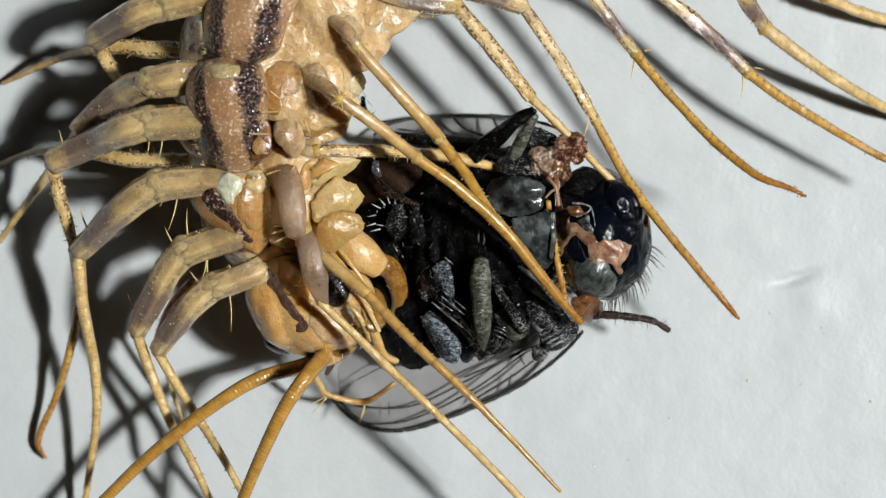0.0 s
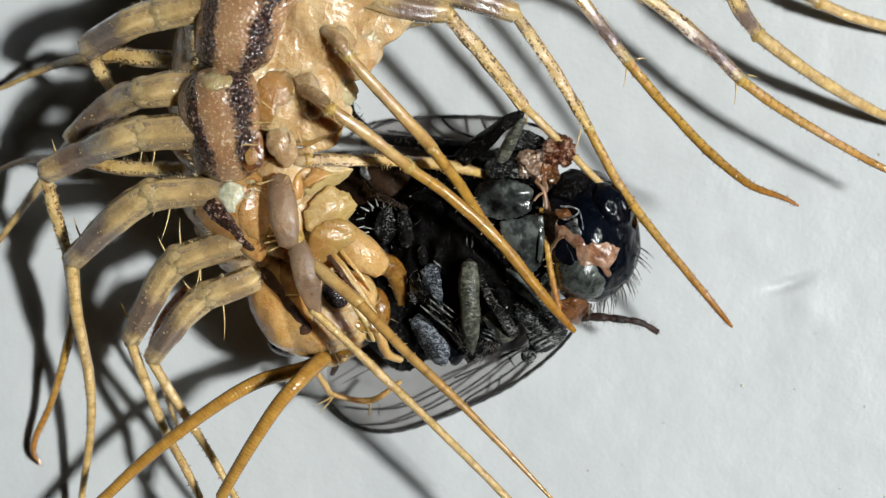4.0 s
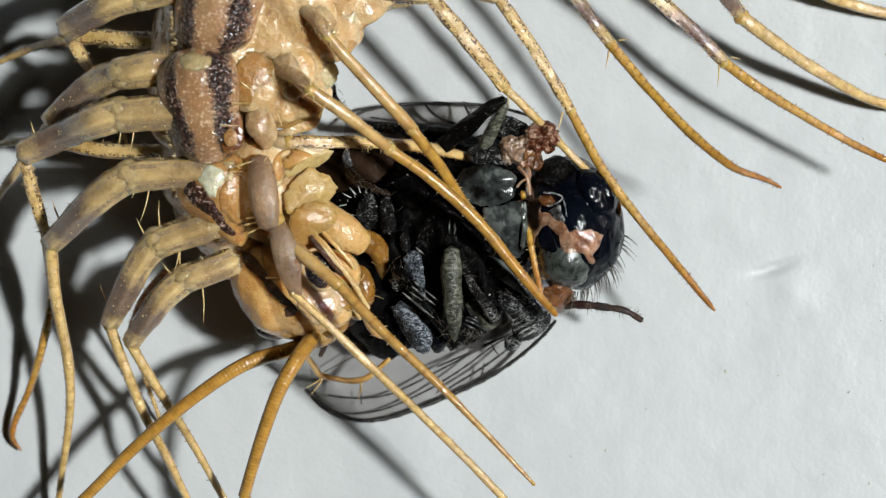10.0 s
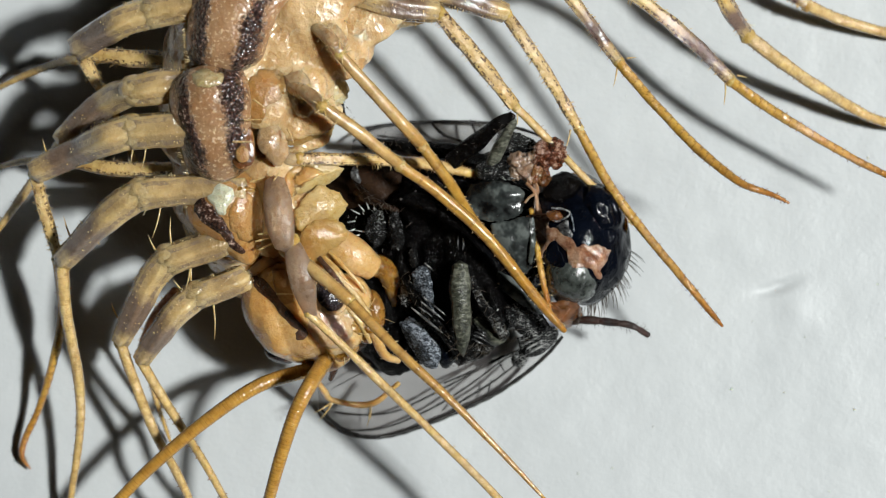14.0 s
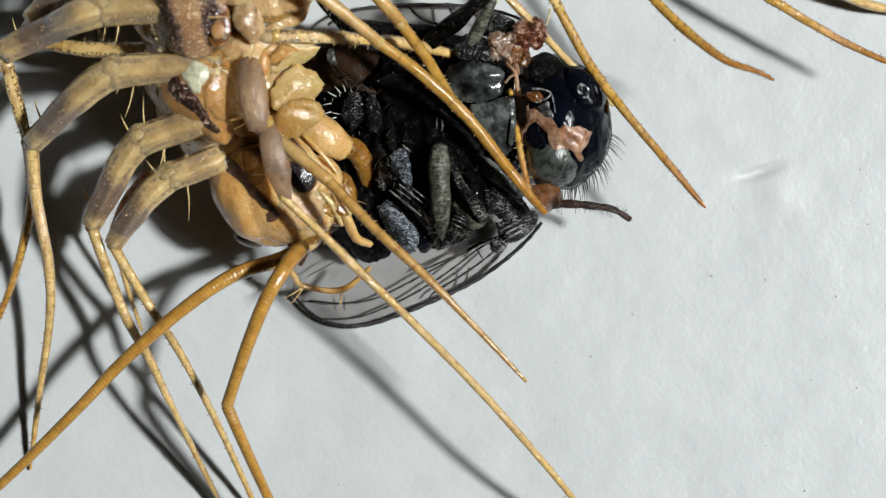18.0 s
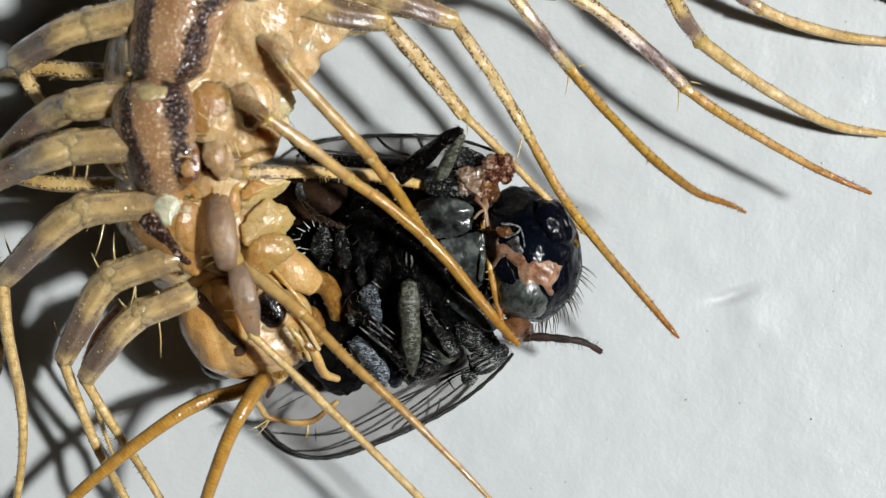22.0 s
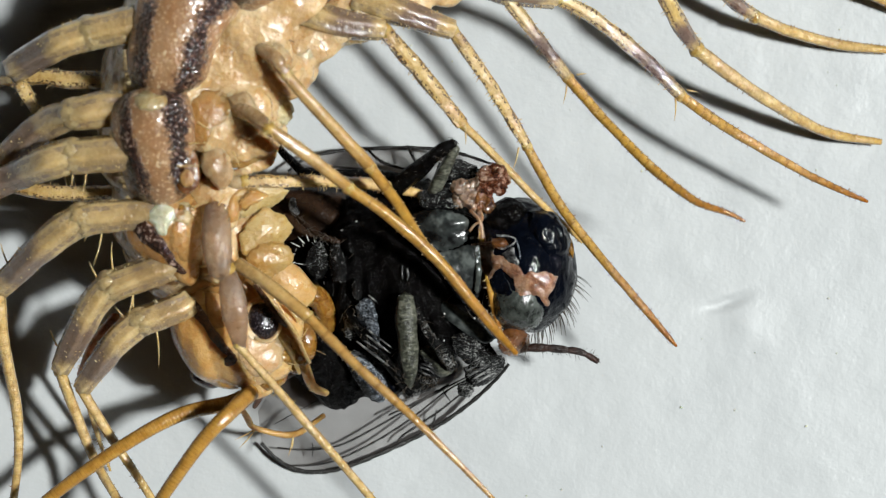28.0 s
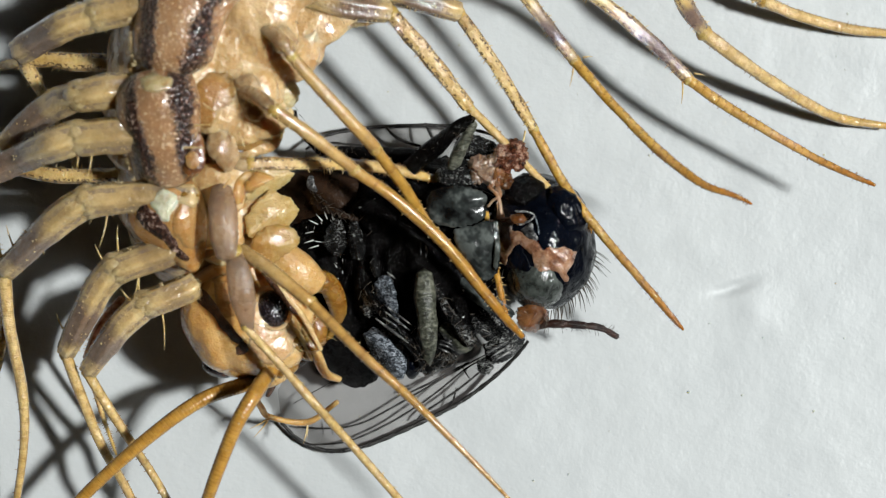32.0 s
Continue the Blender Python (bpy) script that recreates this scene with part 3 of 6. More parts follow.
def overlay(bm, tree, outline, lift=0.03, rough=0.04, seed=0):
    """A thin plate laid over a curved surface inside a closed outline."""
    ring = spline(list(outline) + [outline[0]], 45)[:-1]
    mid = Vector(ring.mean(axis=0))
    m = 9

    def spot(p, f):
        hit = tree.ray_cast(Vector((p.x, p.y, 12)), Vector((0, 0, -1)))[0]
        z = hit.z if hit else p.z
        return bm.verts.new((p.x, p.y, z + lift * (1.25 * math.sqrt(max(1 - f ** 3, 0)) - 0.25)))
    rim = [Vector(p) + Vector((noise.noise(Vector((p[0] * 4, p[1] * 4, seed))), noise.noise(Vector((p[0] * 4, p[1] * 4, seed + 9))), 0)) * rough * 2 for p in ring]
    prev, hub = None, spot(mid, 0)
    for j in range(1, m + 1):
        cur = [spot(mid.lerp(p, j / m), j / m) for p in rim]
        for i in range(len(rim)):
            k = (i + 1) % len(rim)
            bm.faces.new((hub, cur[i], cur[k]) if prev is None else (prev[i], cur[i], cur[k], prev[k]))
        prev = cur
    low = [bm.verts.new(v.co - Vector((0, 0, 0.05))) for v in prev]
    for i in range(len(rim)):
        k = (i + 1) % len(rim)
        bm.faces.new((prev[i], low[i], low[k], prev[k]))
    bm.faces.new(low[::-1])
    return bm


def plate(bm, outline, dome=0.1, thick=0.05, teeth=0.0, seed=0, n=72, wave=0.03):
    """A thin free plate inside a closed outline: domed, slightly wavy, with a finely toothed rim."""
    rnd = random.Random(seed)
    ring = [Vector(p) for p in spline(list(outline) + [outline[0]], n + 1)[:-1]]
    mid = sum(ring, Vector()) / n
    rim = [p + (p - mid).normalized() * (teeth * (rnd.random() - 0.3) * 2 + 1.6 * teeth * noise.noise(p * 4.0)) for i, p in enumerate(ring)]
    m = 7

    def spot(p, f, drop):
        q = mid.lerp(p, f)
        q.z += dome * (1 - f * f) + wave * noise.noise(Vector((q.x * 2.1, q.y * 2.1, seed))) - drop
        return bm.verts.new(q)
    for drop in (0.0, thick):
        hub, prev = spot(mid, 0, drop), None
        for j in range(1, m + 1):
            cur = [spot(p, j / m, drop) for p in rim]
            for i in range(n):
                k = (i + 1) % n
                bm.faces.new((hub, cur[i], cur[k]) if prev is None else (prev[i], cur[i], cur[k], prev[k]))
            prev = cur
        if drop == 0.0:
            edge = prev
    for i in range(n):
        k = (i + 1) % n
        bm.faces.new((edge[i], prev[i], prev[k], edge[k]))
    return bm


def B():
    return bmesh.new()


def skin(name, bm, material, parent, label="", at=None, voxel=0.05, smooth=3):
    """Joins a cluster of overlapping lumps into one continuous soft skin."""
    ob = part(name, bm, material, parent, label, at)
    m = ob.modifiers.new("join", "REMESH")
    m.mode, m.voxel_size, m.use_smooth_shade = "VOXEL", voxel * MM, True
    m = ob.modifiers.new("soften", "SMOOTH")
    m.factor, m.iterations = 0.5, smooth
    return ob


def surface(ob):
    """A search tree, in millimetres, of a finished mesh that stands at the origin."""
    shaped = ob.evaluated_get(bpy.context.evaluated_depsgraph_get())
    me = shaped.to_mesh()
    tree = BVHTree.FromPolygons([v.co / MM for v in me.vertices], [tuple(p.vertices) for p in me.polygons])
    shaped.to_mesh_clear()
    return tree


# ---- the setting
DENT = Vector((7.30, -0.50))


def ground_height(x, y):
    """Rolled paint: soft waves, small pits, one chipped crescent dent with a raised mound beside it. Millimetres."""
    p = Vector((x, y, 0.0))
    h = 0.03 * noise.noise(p * 0.45) + 0.012 * noise.noise(p * 1.1 + Vector((7, 3, 1))) + 0.004 * noise.noise(p * 3.1)
    dx, dy = x - DENT.x, y - DENT.y
    a = dx * 0.95 + dy * 0.3
    b = -dx * 0.3 + dy * 0.95 - 0.10 * a * a
    h -= 0.17 * math.exp(-(a / 0.42) ** 2 - ((b + 0.02) / 0.07) ** 2)
    h += 0.03 * math.exp(-((dx - 0.42) / 0.30) ** 2 - ((dy + 0.50) / 0.34) ** 2)
    h += 0.03 * math.exp(-((dx + 0.9) / 0.5) ** 2 - ((dy - 0.9) / 0.3) ** 2)
    return h


def build_ground():
    near = np.concatenate([np.arange(-15, 15.01, 0.10)])
    out = np.array([18, 25, 40, 80, 160, 320, 620, 1000.0])
    xs = np.concatenate([-out[::-1], near, out])
    near_y = np.arange(-11, 11.01, 0.10)
    ys = np.concatenate([-out[::-1], near_y, out])
    nx, ny = len(xs), len(ys)
    verts = []
    for y in ys:
        for x in xs:
            fade = 1.0 if abs(x) < 15.5 and abs(y) < 11.5 else 0.0
            verts.append((x * MM, y * MM, ground_height(x, y) * fade * MM))
    faces = [(j * nx + i, j * nx + i + 1, (j + 1) * nx + i + 1, (j + 1) * nx + i) for j in range(ny - 1) for i in range(nx - 1)]
    me = bpy.data.meshes.new("floor")
    me.from_pydata(verts, [], faces)
    me.shade_smooth()
    me.materials.append(PAINT)
    tagged(new("floor", me), "smooth white-painted surface with faint bumps and a small dent", "floor", kind="structure")
    bm = B()
    rnd = random.Random(5)
    for i in range(46):
        x, y = rnd.uniform(-2, 10), rnd.uniform(-8, 6)
        r = rnd.uniform(0.012, 0.03)
        blob(bm, (x, y, ground_height(x, y) + r * 0.3), (r, r, r * 0.8), sub=1, seed=i)
    blob(bm, (6.28, -2.79, 0.01), (0.035, 0.03, 0.025), sub=2)
    solid("paint_specks", bm, WHITE)
    tagged(bpy.data.objects["paint_specks"], "tiny pale dust specks stuck on the white paint", "dust", kind="stuff")


def box(name, lo, hi, label, cat):
    bm = B()
    bmesh.ops.create_cube(bm, size=1.0)
    for v in bm.verts:
        v.co = Vector([lo[i] + (v.co[i] + 0.5) * (hi[i] - lo[i]) for i in range(3)])
    bmesh.ops.bevel(bm, geom=bm.edges[:], offset=3.0, segments=1, affect="EDGES")
    ob = solid(name, bm, ROOM, smooth=False)
    return tagged(ob, label, cat, kind="structure")


def build_room():
    s, h, t = 1000, 1500, 60
    for name, lo, hi in (("wall_north", (-s, s, -10), (s, s + t, h)), ("wall_south", (-s, -s - t, -10), (s, -s, h)),
                         ("wall_east", (s, -s, -10), (s + t, s, h)), ("wall_west", (-s - t, -s, -10), (-s, s, h))):
        box(name, lo, hi, "plain unlit wall that closes the dark room", "wall")
    box("ceiling", (-s, -s, h + 4), (s, s, h + 4 + t), "plain unlit ceiling of the dark room", "ceiling")


build_ground()
build_room()


def thing(name, label, category):
    ob = new(name)
    ob.empty_display_size = 0.002
    return tagged(ob, label, category)


# ---- the fly, on its back
fly = thing("fly", "dead black fly lying on its back, chest and head torn open", "fly")


def wing(parent, low, high, zr=0.03, seed=0):
    """A wing between two rims. Returns a function that lays a vein of some radius over it."""
    lo, hi = spline(low, 60), spline(high, 60)

    def at(u, v):
        f = u * 59
        i = min(int(f), 58)
        a = lo[i] + (lo[i + 1] - lo[i]) * (f - i)
        b = hi[i] + (hi[i + 1] - hi[i]) * (f - i)
        p = a + (b - a) * v
        p[2] += zr * math.sin(v * 9 + u * 2 + seed) * 0.6 + zr * noise.noise(Vector((p[0] * 1.5, p[1] * 1.5, seed)))
        return p
    bm = B()
    grid = [[bm.verts.new(at(i / 47, j / 13)) for j in range(14)] for i in range(48)]
    under = [[bm.verts.new(v.co - Vector((0, 0, 0.012))) for v in row] for row in grid]
    for i in range(47):
        for j in range(13):
            bm.faces.new((grid[i][j], grid[i + 1][j], grid[i + 1][j + 1], grid[i][j + 1]))
            bm.faces.new((under[i][j], under[i][j + 1], under[i + 1][j + 1], under[i + 1][j]))
    for i in range(47):
        for j in (0, 13):
            bm.faces.new((grid[i][j], grid[i + 1][j], under[i + 1][j], under[i][j]))
    for j in range(13):
        for i in (0, 47):
            bm.faces.new((grid[i][j], grid[i][j + 1], under[i][j + 1], under[i][j]))
    tree = BVHTree.FromBMesh(bm)
    w = part("wing", bm, WING, parent, "clear grey wing with black veins")
    def vein(path, r):
        pts = []
        for x, y, z in spline(path, 5 * len(path)):
            hit = tree.find_nearest(Vector((x, y, z)))[0]
            pts.append((x, y, hit.z + 0.008))
        n = len(pts)
        bm = tube(B(), pts, [r * (0.75 + 0.25 * math.sin(math.pi * k / (n - 1))) * (1 + 0.15 * math.sin(k * 2.3 + seed)) for k in range(n)], sides=7, step=0.1)
        part("vein", bm, VEIN, w)
    return vein


def build_fly():
    rnd = random.Random(3)
    # wings, spread flat under the body
    vein = wing(fly, [(-2.89, -3.20, 0.20), (-2.55, -3.56, 0.20), (-2.11, -3.80, 0.18), (-1.61, -3.86, 0.18), (-1.05, -3.76, 0.18), (-0.30, -3.49, 0.19), (0.45, -3.17, 0.20), (1.07, -2.86, 0.22), (1.70, -2.42, 0.40), (2.19, -1.97, 0.70), (2.47, -1.62, 1.10)],
                [(-2.94, -2.48, 0.50), (-2.60, -1.97, 0.70), (-2.03, -1.47, 1.00), (-1.53, -1.47, 1.00), (-1.04, -1.47, 1.00), (-0.30, -1.53, 1.00), (0.32, -1.60, 1.00), (0.94, -1.47, 1.10), (1.55, -1.37, 1.20), (2.05, -1.32, 1.30), (2.39, -1.29, 1.30)], seed=1)
    vein([(-2.89, -3.20, 0.20), (-2.55, -3.56, 0.20), (-2.11, -3.80, 0.18), (-1.61, -3.86, 0.18), (-1.05, -3.76, 0.18), (-0.30, -3.49, 0.19), (0.45, -3.17, 0.20), (1.07, -2.86, 0.22), (1.70, -2.42, 0.40), (2.19, -1.97, 0.70), (2.47, -1.62, 1.10)], 0.052)
    vein([(-2.54, -3.30, 0.50), (-1.79, -3.36, 0.50), (-1.17, -3.27, 0.50), (-0.55, -2.99, 0.50), (0.07, -2.66, 0.50), (1.07, -2.13, 0.50), (1.76, -1.79, 0.50)], 0.023)
    vein([(-2.29, -3.70, 0.50), (-1.67, -3.69, 0.50), (-1.17, -3.56, 0.50), (-0.49, -3.26, 0.50), (0.07, -2.94, 0.50), (0.57, -2.60, 0.50), (1.20, -2.13, 0.50), (1.82, -1.86, 0.50)], 0.023)
    vein([(0.04, -3.26, 0.50), (0.20, -3.10, 0.50), (0.70, -2.79, 0.50), (1.07, -2.54, 0.50), (1.51, -2.20, 0.50)], 0.026)
    vein([(0.76, -3.00, 0.50), (0.86, -2.83, 0.50), (0.92, -2.58, 0.50)], 0.020)
    vein([(1.05, -2.10, 0.50), (1.15, -2.29, 0.50), (1.23, -2.40, 0.50)], 0.016)
    vein([(-0.11, -2.65, 0.50), (0.57, -2.35, 0.50), (1.20, -2.03, 0.50)], 0.028)
    vein([(-1.79, -3.22, 0.50), (-1.79, -3.50, 0.50)], 0.013)
    vein([(-2.60, -2.78, 0.50), (-2.04, -2.48, 0.50), (-1.67, -2.29, 0.50)], 0.012)
    vein = wing(fly, [(-2.22, 2.22, 0.80), (-1.79, 2.22, 0.80), (-1.04, 2.22, 0.90), (-0.30, 2.21, 1.00), (0.44, 2.21, 1.10), (1.18, 2.36, 1.20), (2.05, 2.35, 1.30)],
                [(-2.14, 2.69, 0.60), (-1.73, 2.96, 0.50), (-1.05, 3.09, 0.50), (-0.30, 3.13, 0.50), (0.82, 3.10, 0.60), (1.56, 2.96, 0.80), (2.24, 2.71, 1.00)], seed=4)
    vein([(-2.14, 2.69, 0.60), (-1.73, 2.96, 0.50), (-1.05, 3.09, 0.50), (-0.30, 3.13, 0.50), (0.82, 3.10, 0.60), (1.56, 2.96, 0.80), (2.24, 2.71, 1.00)], 0.042)
    vein([(-1.60, 2.82, 0.60), (-1.04, 2.74, 0.60), (-0.30, 2.64, 0.60), (0.39, 2.50, 0.60)], 0.032)
    vein([(-0.40, 3.11, 0.60), (-0.24, 2.93, 0.60), (0.01, 2.77, 0.60), (0.51, 2.62, 0.60)], 0.034)
    vein([(0.45, 3.17, 0.60), (0.55, 2.93, 0.60), (0.61, 2.80, 0.60)], 0.032)
    vein([(-1.79, 2.60, 0.60), (-1.04, 2.50, 0.60), (-0.05, 2.35, 0.60)], 0.05)
    vein([(-1.17, 2.74, 0.60), (-1.12, 2.52, 0.60)], 0.02)
    vein([(0.95, 3.07, 0.60), (1.02, 2.92, 0.60), (1.19, 2.81, 0.60), (1.57, 2.72, 0.60)], 0.024)
    # abdomen: a black crumpled side and a smooth brown side in the shade of the legs
    bm = B()
    blob(bm, (-1.43, -0.48, 1.10), (1.15, 1.95, 1.02), (0, 0, 18), 0.10, 1.6, 6, 2.0, crumple=0.20, per_mm=2.2)
    abdomen = part("abdomen", bm, BLACK, fly, "black bristly abdomen under the feeding jaws")
    bm = B()
    blob(bm, (-1.55, 1.55, 0.95), (1.35, 0.85, 0.75), (0, 0, -12), 0.08, 1.2, 5, 4.0, crumple=0.03, per_mm=1.2)
    part("side", bm, BROWN, abdomen, "smooth brown-black side of the abdomen")
    bm = tube(B(), [(-2.05, 2.07, 1.75), (-2.06, 1.90, 1.80), (-1.96, 1.76, 1.80)], [0.06, 0.09, 0.05], 10, 0.05, rough=0.3)
    part("strand", bm, RIDGE, abdomen, "pale strand")
    # dusted and blue-grey belly plates, each a curved scale with a rough rim
    def belly_plate(outline, m, dome, name):
        part(name, plate(B(), outline, dome, 0.25, 0.02, int(outline[0][0] * 50), 44, 0.10), m, abdomen)
    belly_plate([(-1.76, 0.96, 2.33), (-1.51, 1.11, 2.38), (-1.36, 0.84, 2.48), (-1.41, 0.47, 2.48), (-1.66, 0.38, 2.38), (-1.83, 0.65, 2.28)], DUSTED, 0.12, "belly_plate")
    belly_plate([(-1.31, 1.01, 2.53), (-1.12, 1.08, 2.58), (-1.00, 0.68, 2.58), (-1.02, 0.32, 2.58), (-1.24, 0.30, 2.53), (-1.34, 0.62, 2.48)], DUSTED, 0.14, "belly_plate")
    belly_plate([(-0.87, 0.25, 2.68), (-0.75, 0.32, 2.68), (-0.66, 0.01, 2.68), (-0.75, -0.13, 2.68), (-0.86, 0.01, 2.68)], DUSTED, 0.10, "belly_plate")
    belly_plate([(-0.83, -0.23, 2.68), (-0.56, -0.08, 2.78), (-0.39, -0.35, 2.88), (-0.33, -1.02, 2.88), (-0.47, -1.08, 2.78), (-0.68, -0.78, 2.68)], BLUE, 0.14, "belly_plate")
    belly_plate([(-1.07, -0.47, 2.58), (-0.90, -0.39, 2.63), (-0.73, -0.72, 2.68), (-0.83, -0.90, 2.68), (-1.02, -0.86, 2.58)], DUSTED, 0.10, "belly_plate")
    belly_plate([(-1.10, -1.31, 2.28), (-0.78, -1.18, 2.38), (-0.39, -1.40, 2.48), (-0.19, -1.81, 2.48), (-0.24, -2.23, 2.38), (-0.49, -2.26, 2.28), (-0.84, -1.84, 2.18)], BLUE, 0.25, "belly_plate")
    belly_plate([(-0.27, -1.63, 2.38), (0.01, -1.57, 2.38), (0.13, -1.94, 2.38), (0.01, -2.24, 2.28), (-0.20, -2.21, 2.28)], INK, 0.20, "belly_plate")
    belly_plate([(-1.15, 1.35, 2.28), (-0.66, 1.50, 2.38), (-0.29, 1.23, 2.58), (-0.47, 0.84, 2.58), (-0.95, 0.91, 2.48)], BLACK, 0.20, "belly_plate")
    bm = B()
    for x, y, dx, dy in ((-2.05, 0.90, -1, -0.25), (-1.95, 1.05, -1, 0.45), (-1.85, 1.12, -0.8, 0.8), (-2.05, 0.72, -1, -0.35), (-1.95, 0.60, -1, -0.3), (-1.75, 1.16, -0.4, 1), (-1.62, 1.12, -0.2, 1), (-1.80, 0.66, -1, 0.1)):
        hair(bm, (x, y, 2.15), (dx, dy, 0.25), rnd.uniform(0.16, 0.26), 0.016, 0.05)
    for i in range(50):
        x, y = rnd.gauss(-1.30, 0.40), rnd.gauss(0.45, 0.55)
        hair(bm, (x, y, 2.15 - 0.25 * (x + 1.2) ** 2), (rnd.uniform(-1, 0.2), rnd.uniform(-0.2, 0.9), rnd.uniform(0.3, 1)), rnd.uniform(0.06, 0.14), 0.009)
    part("hair_fringe", bm, GLINT, abdomen, "short pale belly bristles")
    bm = B()
    blob(bm, (0.20, 0.20, 1.40), (1.75, 2.25, 1.30), (0, 0, -10), 0.12, 1.5, 6, 5.0, crumple=0.22, per_mm=1.9)
    thorax = part("thorax", bm, BLACK, fly, "black chest shell, cracked and hollow")
    # chest plates
    def chest_plate(outline, m, dome):
        part("chest_plate", plate(B(), outline, dome, 0.30, 0.018, int(outline[0][0] * 50), 64, 0.09 if m in (SILVER, CHEEK) else 0.14), m, thorax)
    chest_plate([(0.34, 1.44, 2.90), (0.51, 1.70, 2.95), (0.82, 1.75, 3.00), (1.22, 1.70, 3.05), (1.54, 1.55, 3.10), (1.59, 1.26, 3.10), (1.49, 1.02, 3.10), (1.13, 0.90, 3.05), (0.70, 0.90, 3.00), (0.39, 1.10, 2.90)], SILVER, 0.12)
    chest_plate([(0.87, 0.83, 3.00), (1.28, 0.90, 3.05), (1.71, 0.95, 3.10), (1.81, 0.49, 3.05), (1.77, -0.08, 2.90), (1.50, -0.25, 2.80), (1.21, 0.08, 2.80), (0.94, 0.50, 2.90)], SILVER, 0.12)
    chest_plate([(0.95, -0.17, 2.55), (1.22, -0.25, 2.60), (1.77, -0.65, 2.60), (2.11, -0.96, 2.50), (1.90, -1.11, 2.40), (1.35, -0.78, 2.45), (1.00, -0.45, 2.50)], SILVER, 0.10)
    # narrow paler strip: the highlight along the head rim, made as a plate
    chest_plate([(1.70, 0.93, 3.15), (1.81, 0.90, 3.15), (1.84, 0.47, 3.12), (1.78, 0.01, 3.00), (1.69, 0.04, 3.00), (1.72, 0.49, 3.12)], CHEEK, 0.08)
    chest_plate([(0.56, 2.07, 2.70), (0.92, 2.25, 2.80), (1.34, 2.09, 2.90), (1.40, 1.80, 2.95), (1.04, 1.75, 2.90), (0.65, 1.80, 2.80)], DUSTED, 0.14)
    chest_plate([(1.04, 2.74, 2.50), (1.47, 2.80, 2.60), (1.83, 2.61, 2.70), (1.71, 2.34, 2.70), (1.28, 2.31, 2.70), (0.99, 2.44, 2.60)], DUSTED, 0.14)
    chest_plate([(0.51, -1.26, 2.50), (0.70, -1.12, 2.60), (1.16, -1.47, 2.55), (1.21, -1.66, 2.50), (0.95, -1.79, 2.40), (0.66, -1.52, 2.40)], OLIVE, 0.12)
    chest_plate([(1.17, -0.96, 2.30), (1.56, -0.84, 2.40), (2.02, -1.14, 2.30), (2.15, -1.45, 2.10), (1.72, -1.60, 2.00), (1.32, -1.35, 2.10)], DUSTED, 0.16)
    chest_plate([(1.48, -1.64, 1.80), (1.85, -1.48, 1.90), (2.25, -1.39, 1.90), (2.35, -1.65, 1.60), (2.02, -1.98, 1.40), (1.61, -2.06, 1.40)], DUSTED, 0.14)
    chest_plate([(1.36, -2.00, 1.50), (1.57, -1.93, 1.55), (1.70, -2.10, 1.50), (1.58, -2.28, 1.40), (1.39, -2.23, 1.40)], DUSTED, 0.14)
    chest_plate([(0.74, -0.47, 2.60), (1.02, -0.59, 2.60), (1.17, -0.96, 2.50), (0.95, -1.06, 2.50), (0.75, -0.81, 2.50)], BLACK, 0.16)
    chest_plate([(-0.17, 0.56, 2.75), (0.13, 0.64, 2.80), (0.34, 0.43, 2.85), (0.19, 0.01, 2.85), (-0.07, 0.06, 2.80)], BLACK, 0.14)
    chest_plate([(2.20, -0.86, 2.50), (2.56, -0.79, 2.50), (2.82, -0.94, 2.30), (2.81, -1.28, 2.10), (2.45, -1.40, 2.20), (2.21, -1.20, 2.40)], RUST, 0.18)
    # stacks of thin ridges between the leg roots
    for a, b, n, dx, dy in (((-0.84, -0.95, 2.95), (-0.14, -1.51, 2.95), 4, 6, -7), ((0.46, -1.63, 2.50), (0.78, -1.78, 2.50), 4, 3, -6), ((-0.56, 0.01, 2.75), (-0.35, -0.17, 2.80), 3, -4, 5), ((0.19, 0.59, 3.00), (0.18, 0.28, 3.00), 2, 8, 2),
                            ((-1.02, -0.72, 2.55), (-0.82, -0.86, 2.55), 3, -3, 5), ((1.54, -1.82, 1.90), (2.03, -1.55, 2.00), 3, 4, 8)):
        for k in range(n):
            o = Vector((dx * k / 82, -dy * k / 82, rnd.uniform(-0.03, 0.03)))
            p, q = Vector(a) + o * 1.0, Vector(b) + o * 1.0
            p, q = p.lerp(q, rnd.uniform(0, 0.2)), q.lerp(p, rnd.uniform(0, 0.25))
            m = p.lerp(q, 0.5) + Vector((rnd.uniform(-0.02, 0.02), rnd.uniform(-0.02, 0.02), 0.04))
            part("ridge", tube(B(), [tuple(p), tuple(m), tuple(q)], [0.016, rnd.uniform(0.022, 0.036), 0.014], 6, 0.06, rough=0.5, seed=k), RIDGE, thorax)
    # legs, folded over the belly
    def fly_limb(pts, rad, m, flat):
        leg = part("leg", tube(B(), pts, rad, 14, 0.06, rough=0.25, seed=pts[0][0], flat=flat, crest=0.07), m, fly, "folded bristly fly leg")
        hb = B()
        q = spline(pts, 12)
        for p in q[1:]:
            for s in range(3):
                hair(hb, tuple(p + np.array((rnd.uniform(-0.1, 0.1), rnd.uniform(-0.1, 0.1), 0.08))), (rnd.uniform(-1, 1), rnd.uniform(-1, 1), rnd.uniform(0, 0.8)), rnd.uniform(0.10, 0.22), 0.008)
        part("hair_fringe", hb, HAIR, leg)
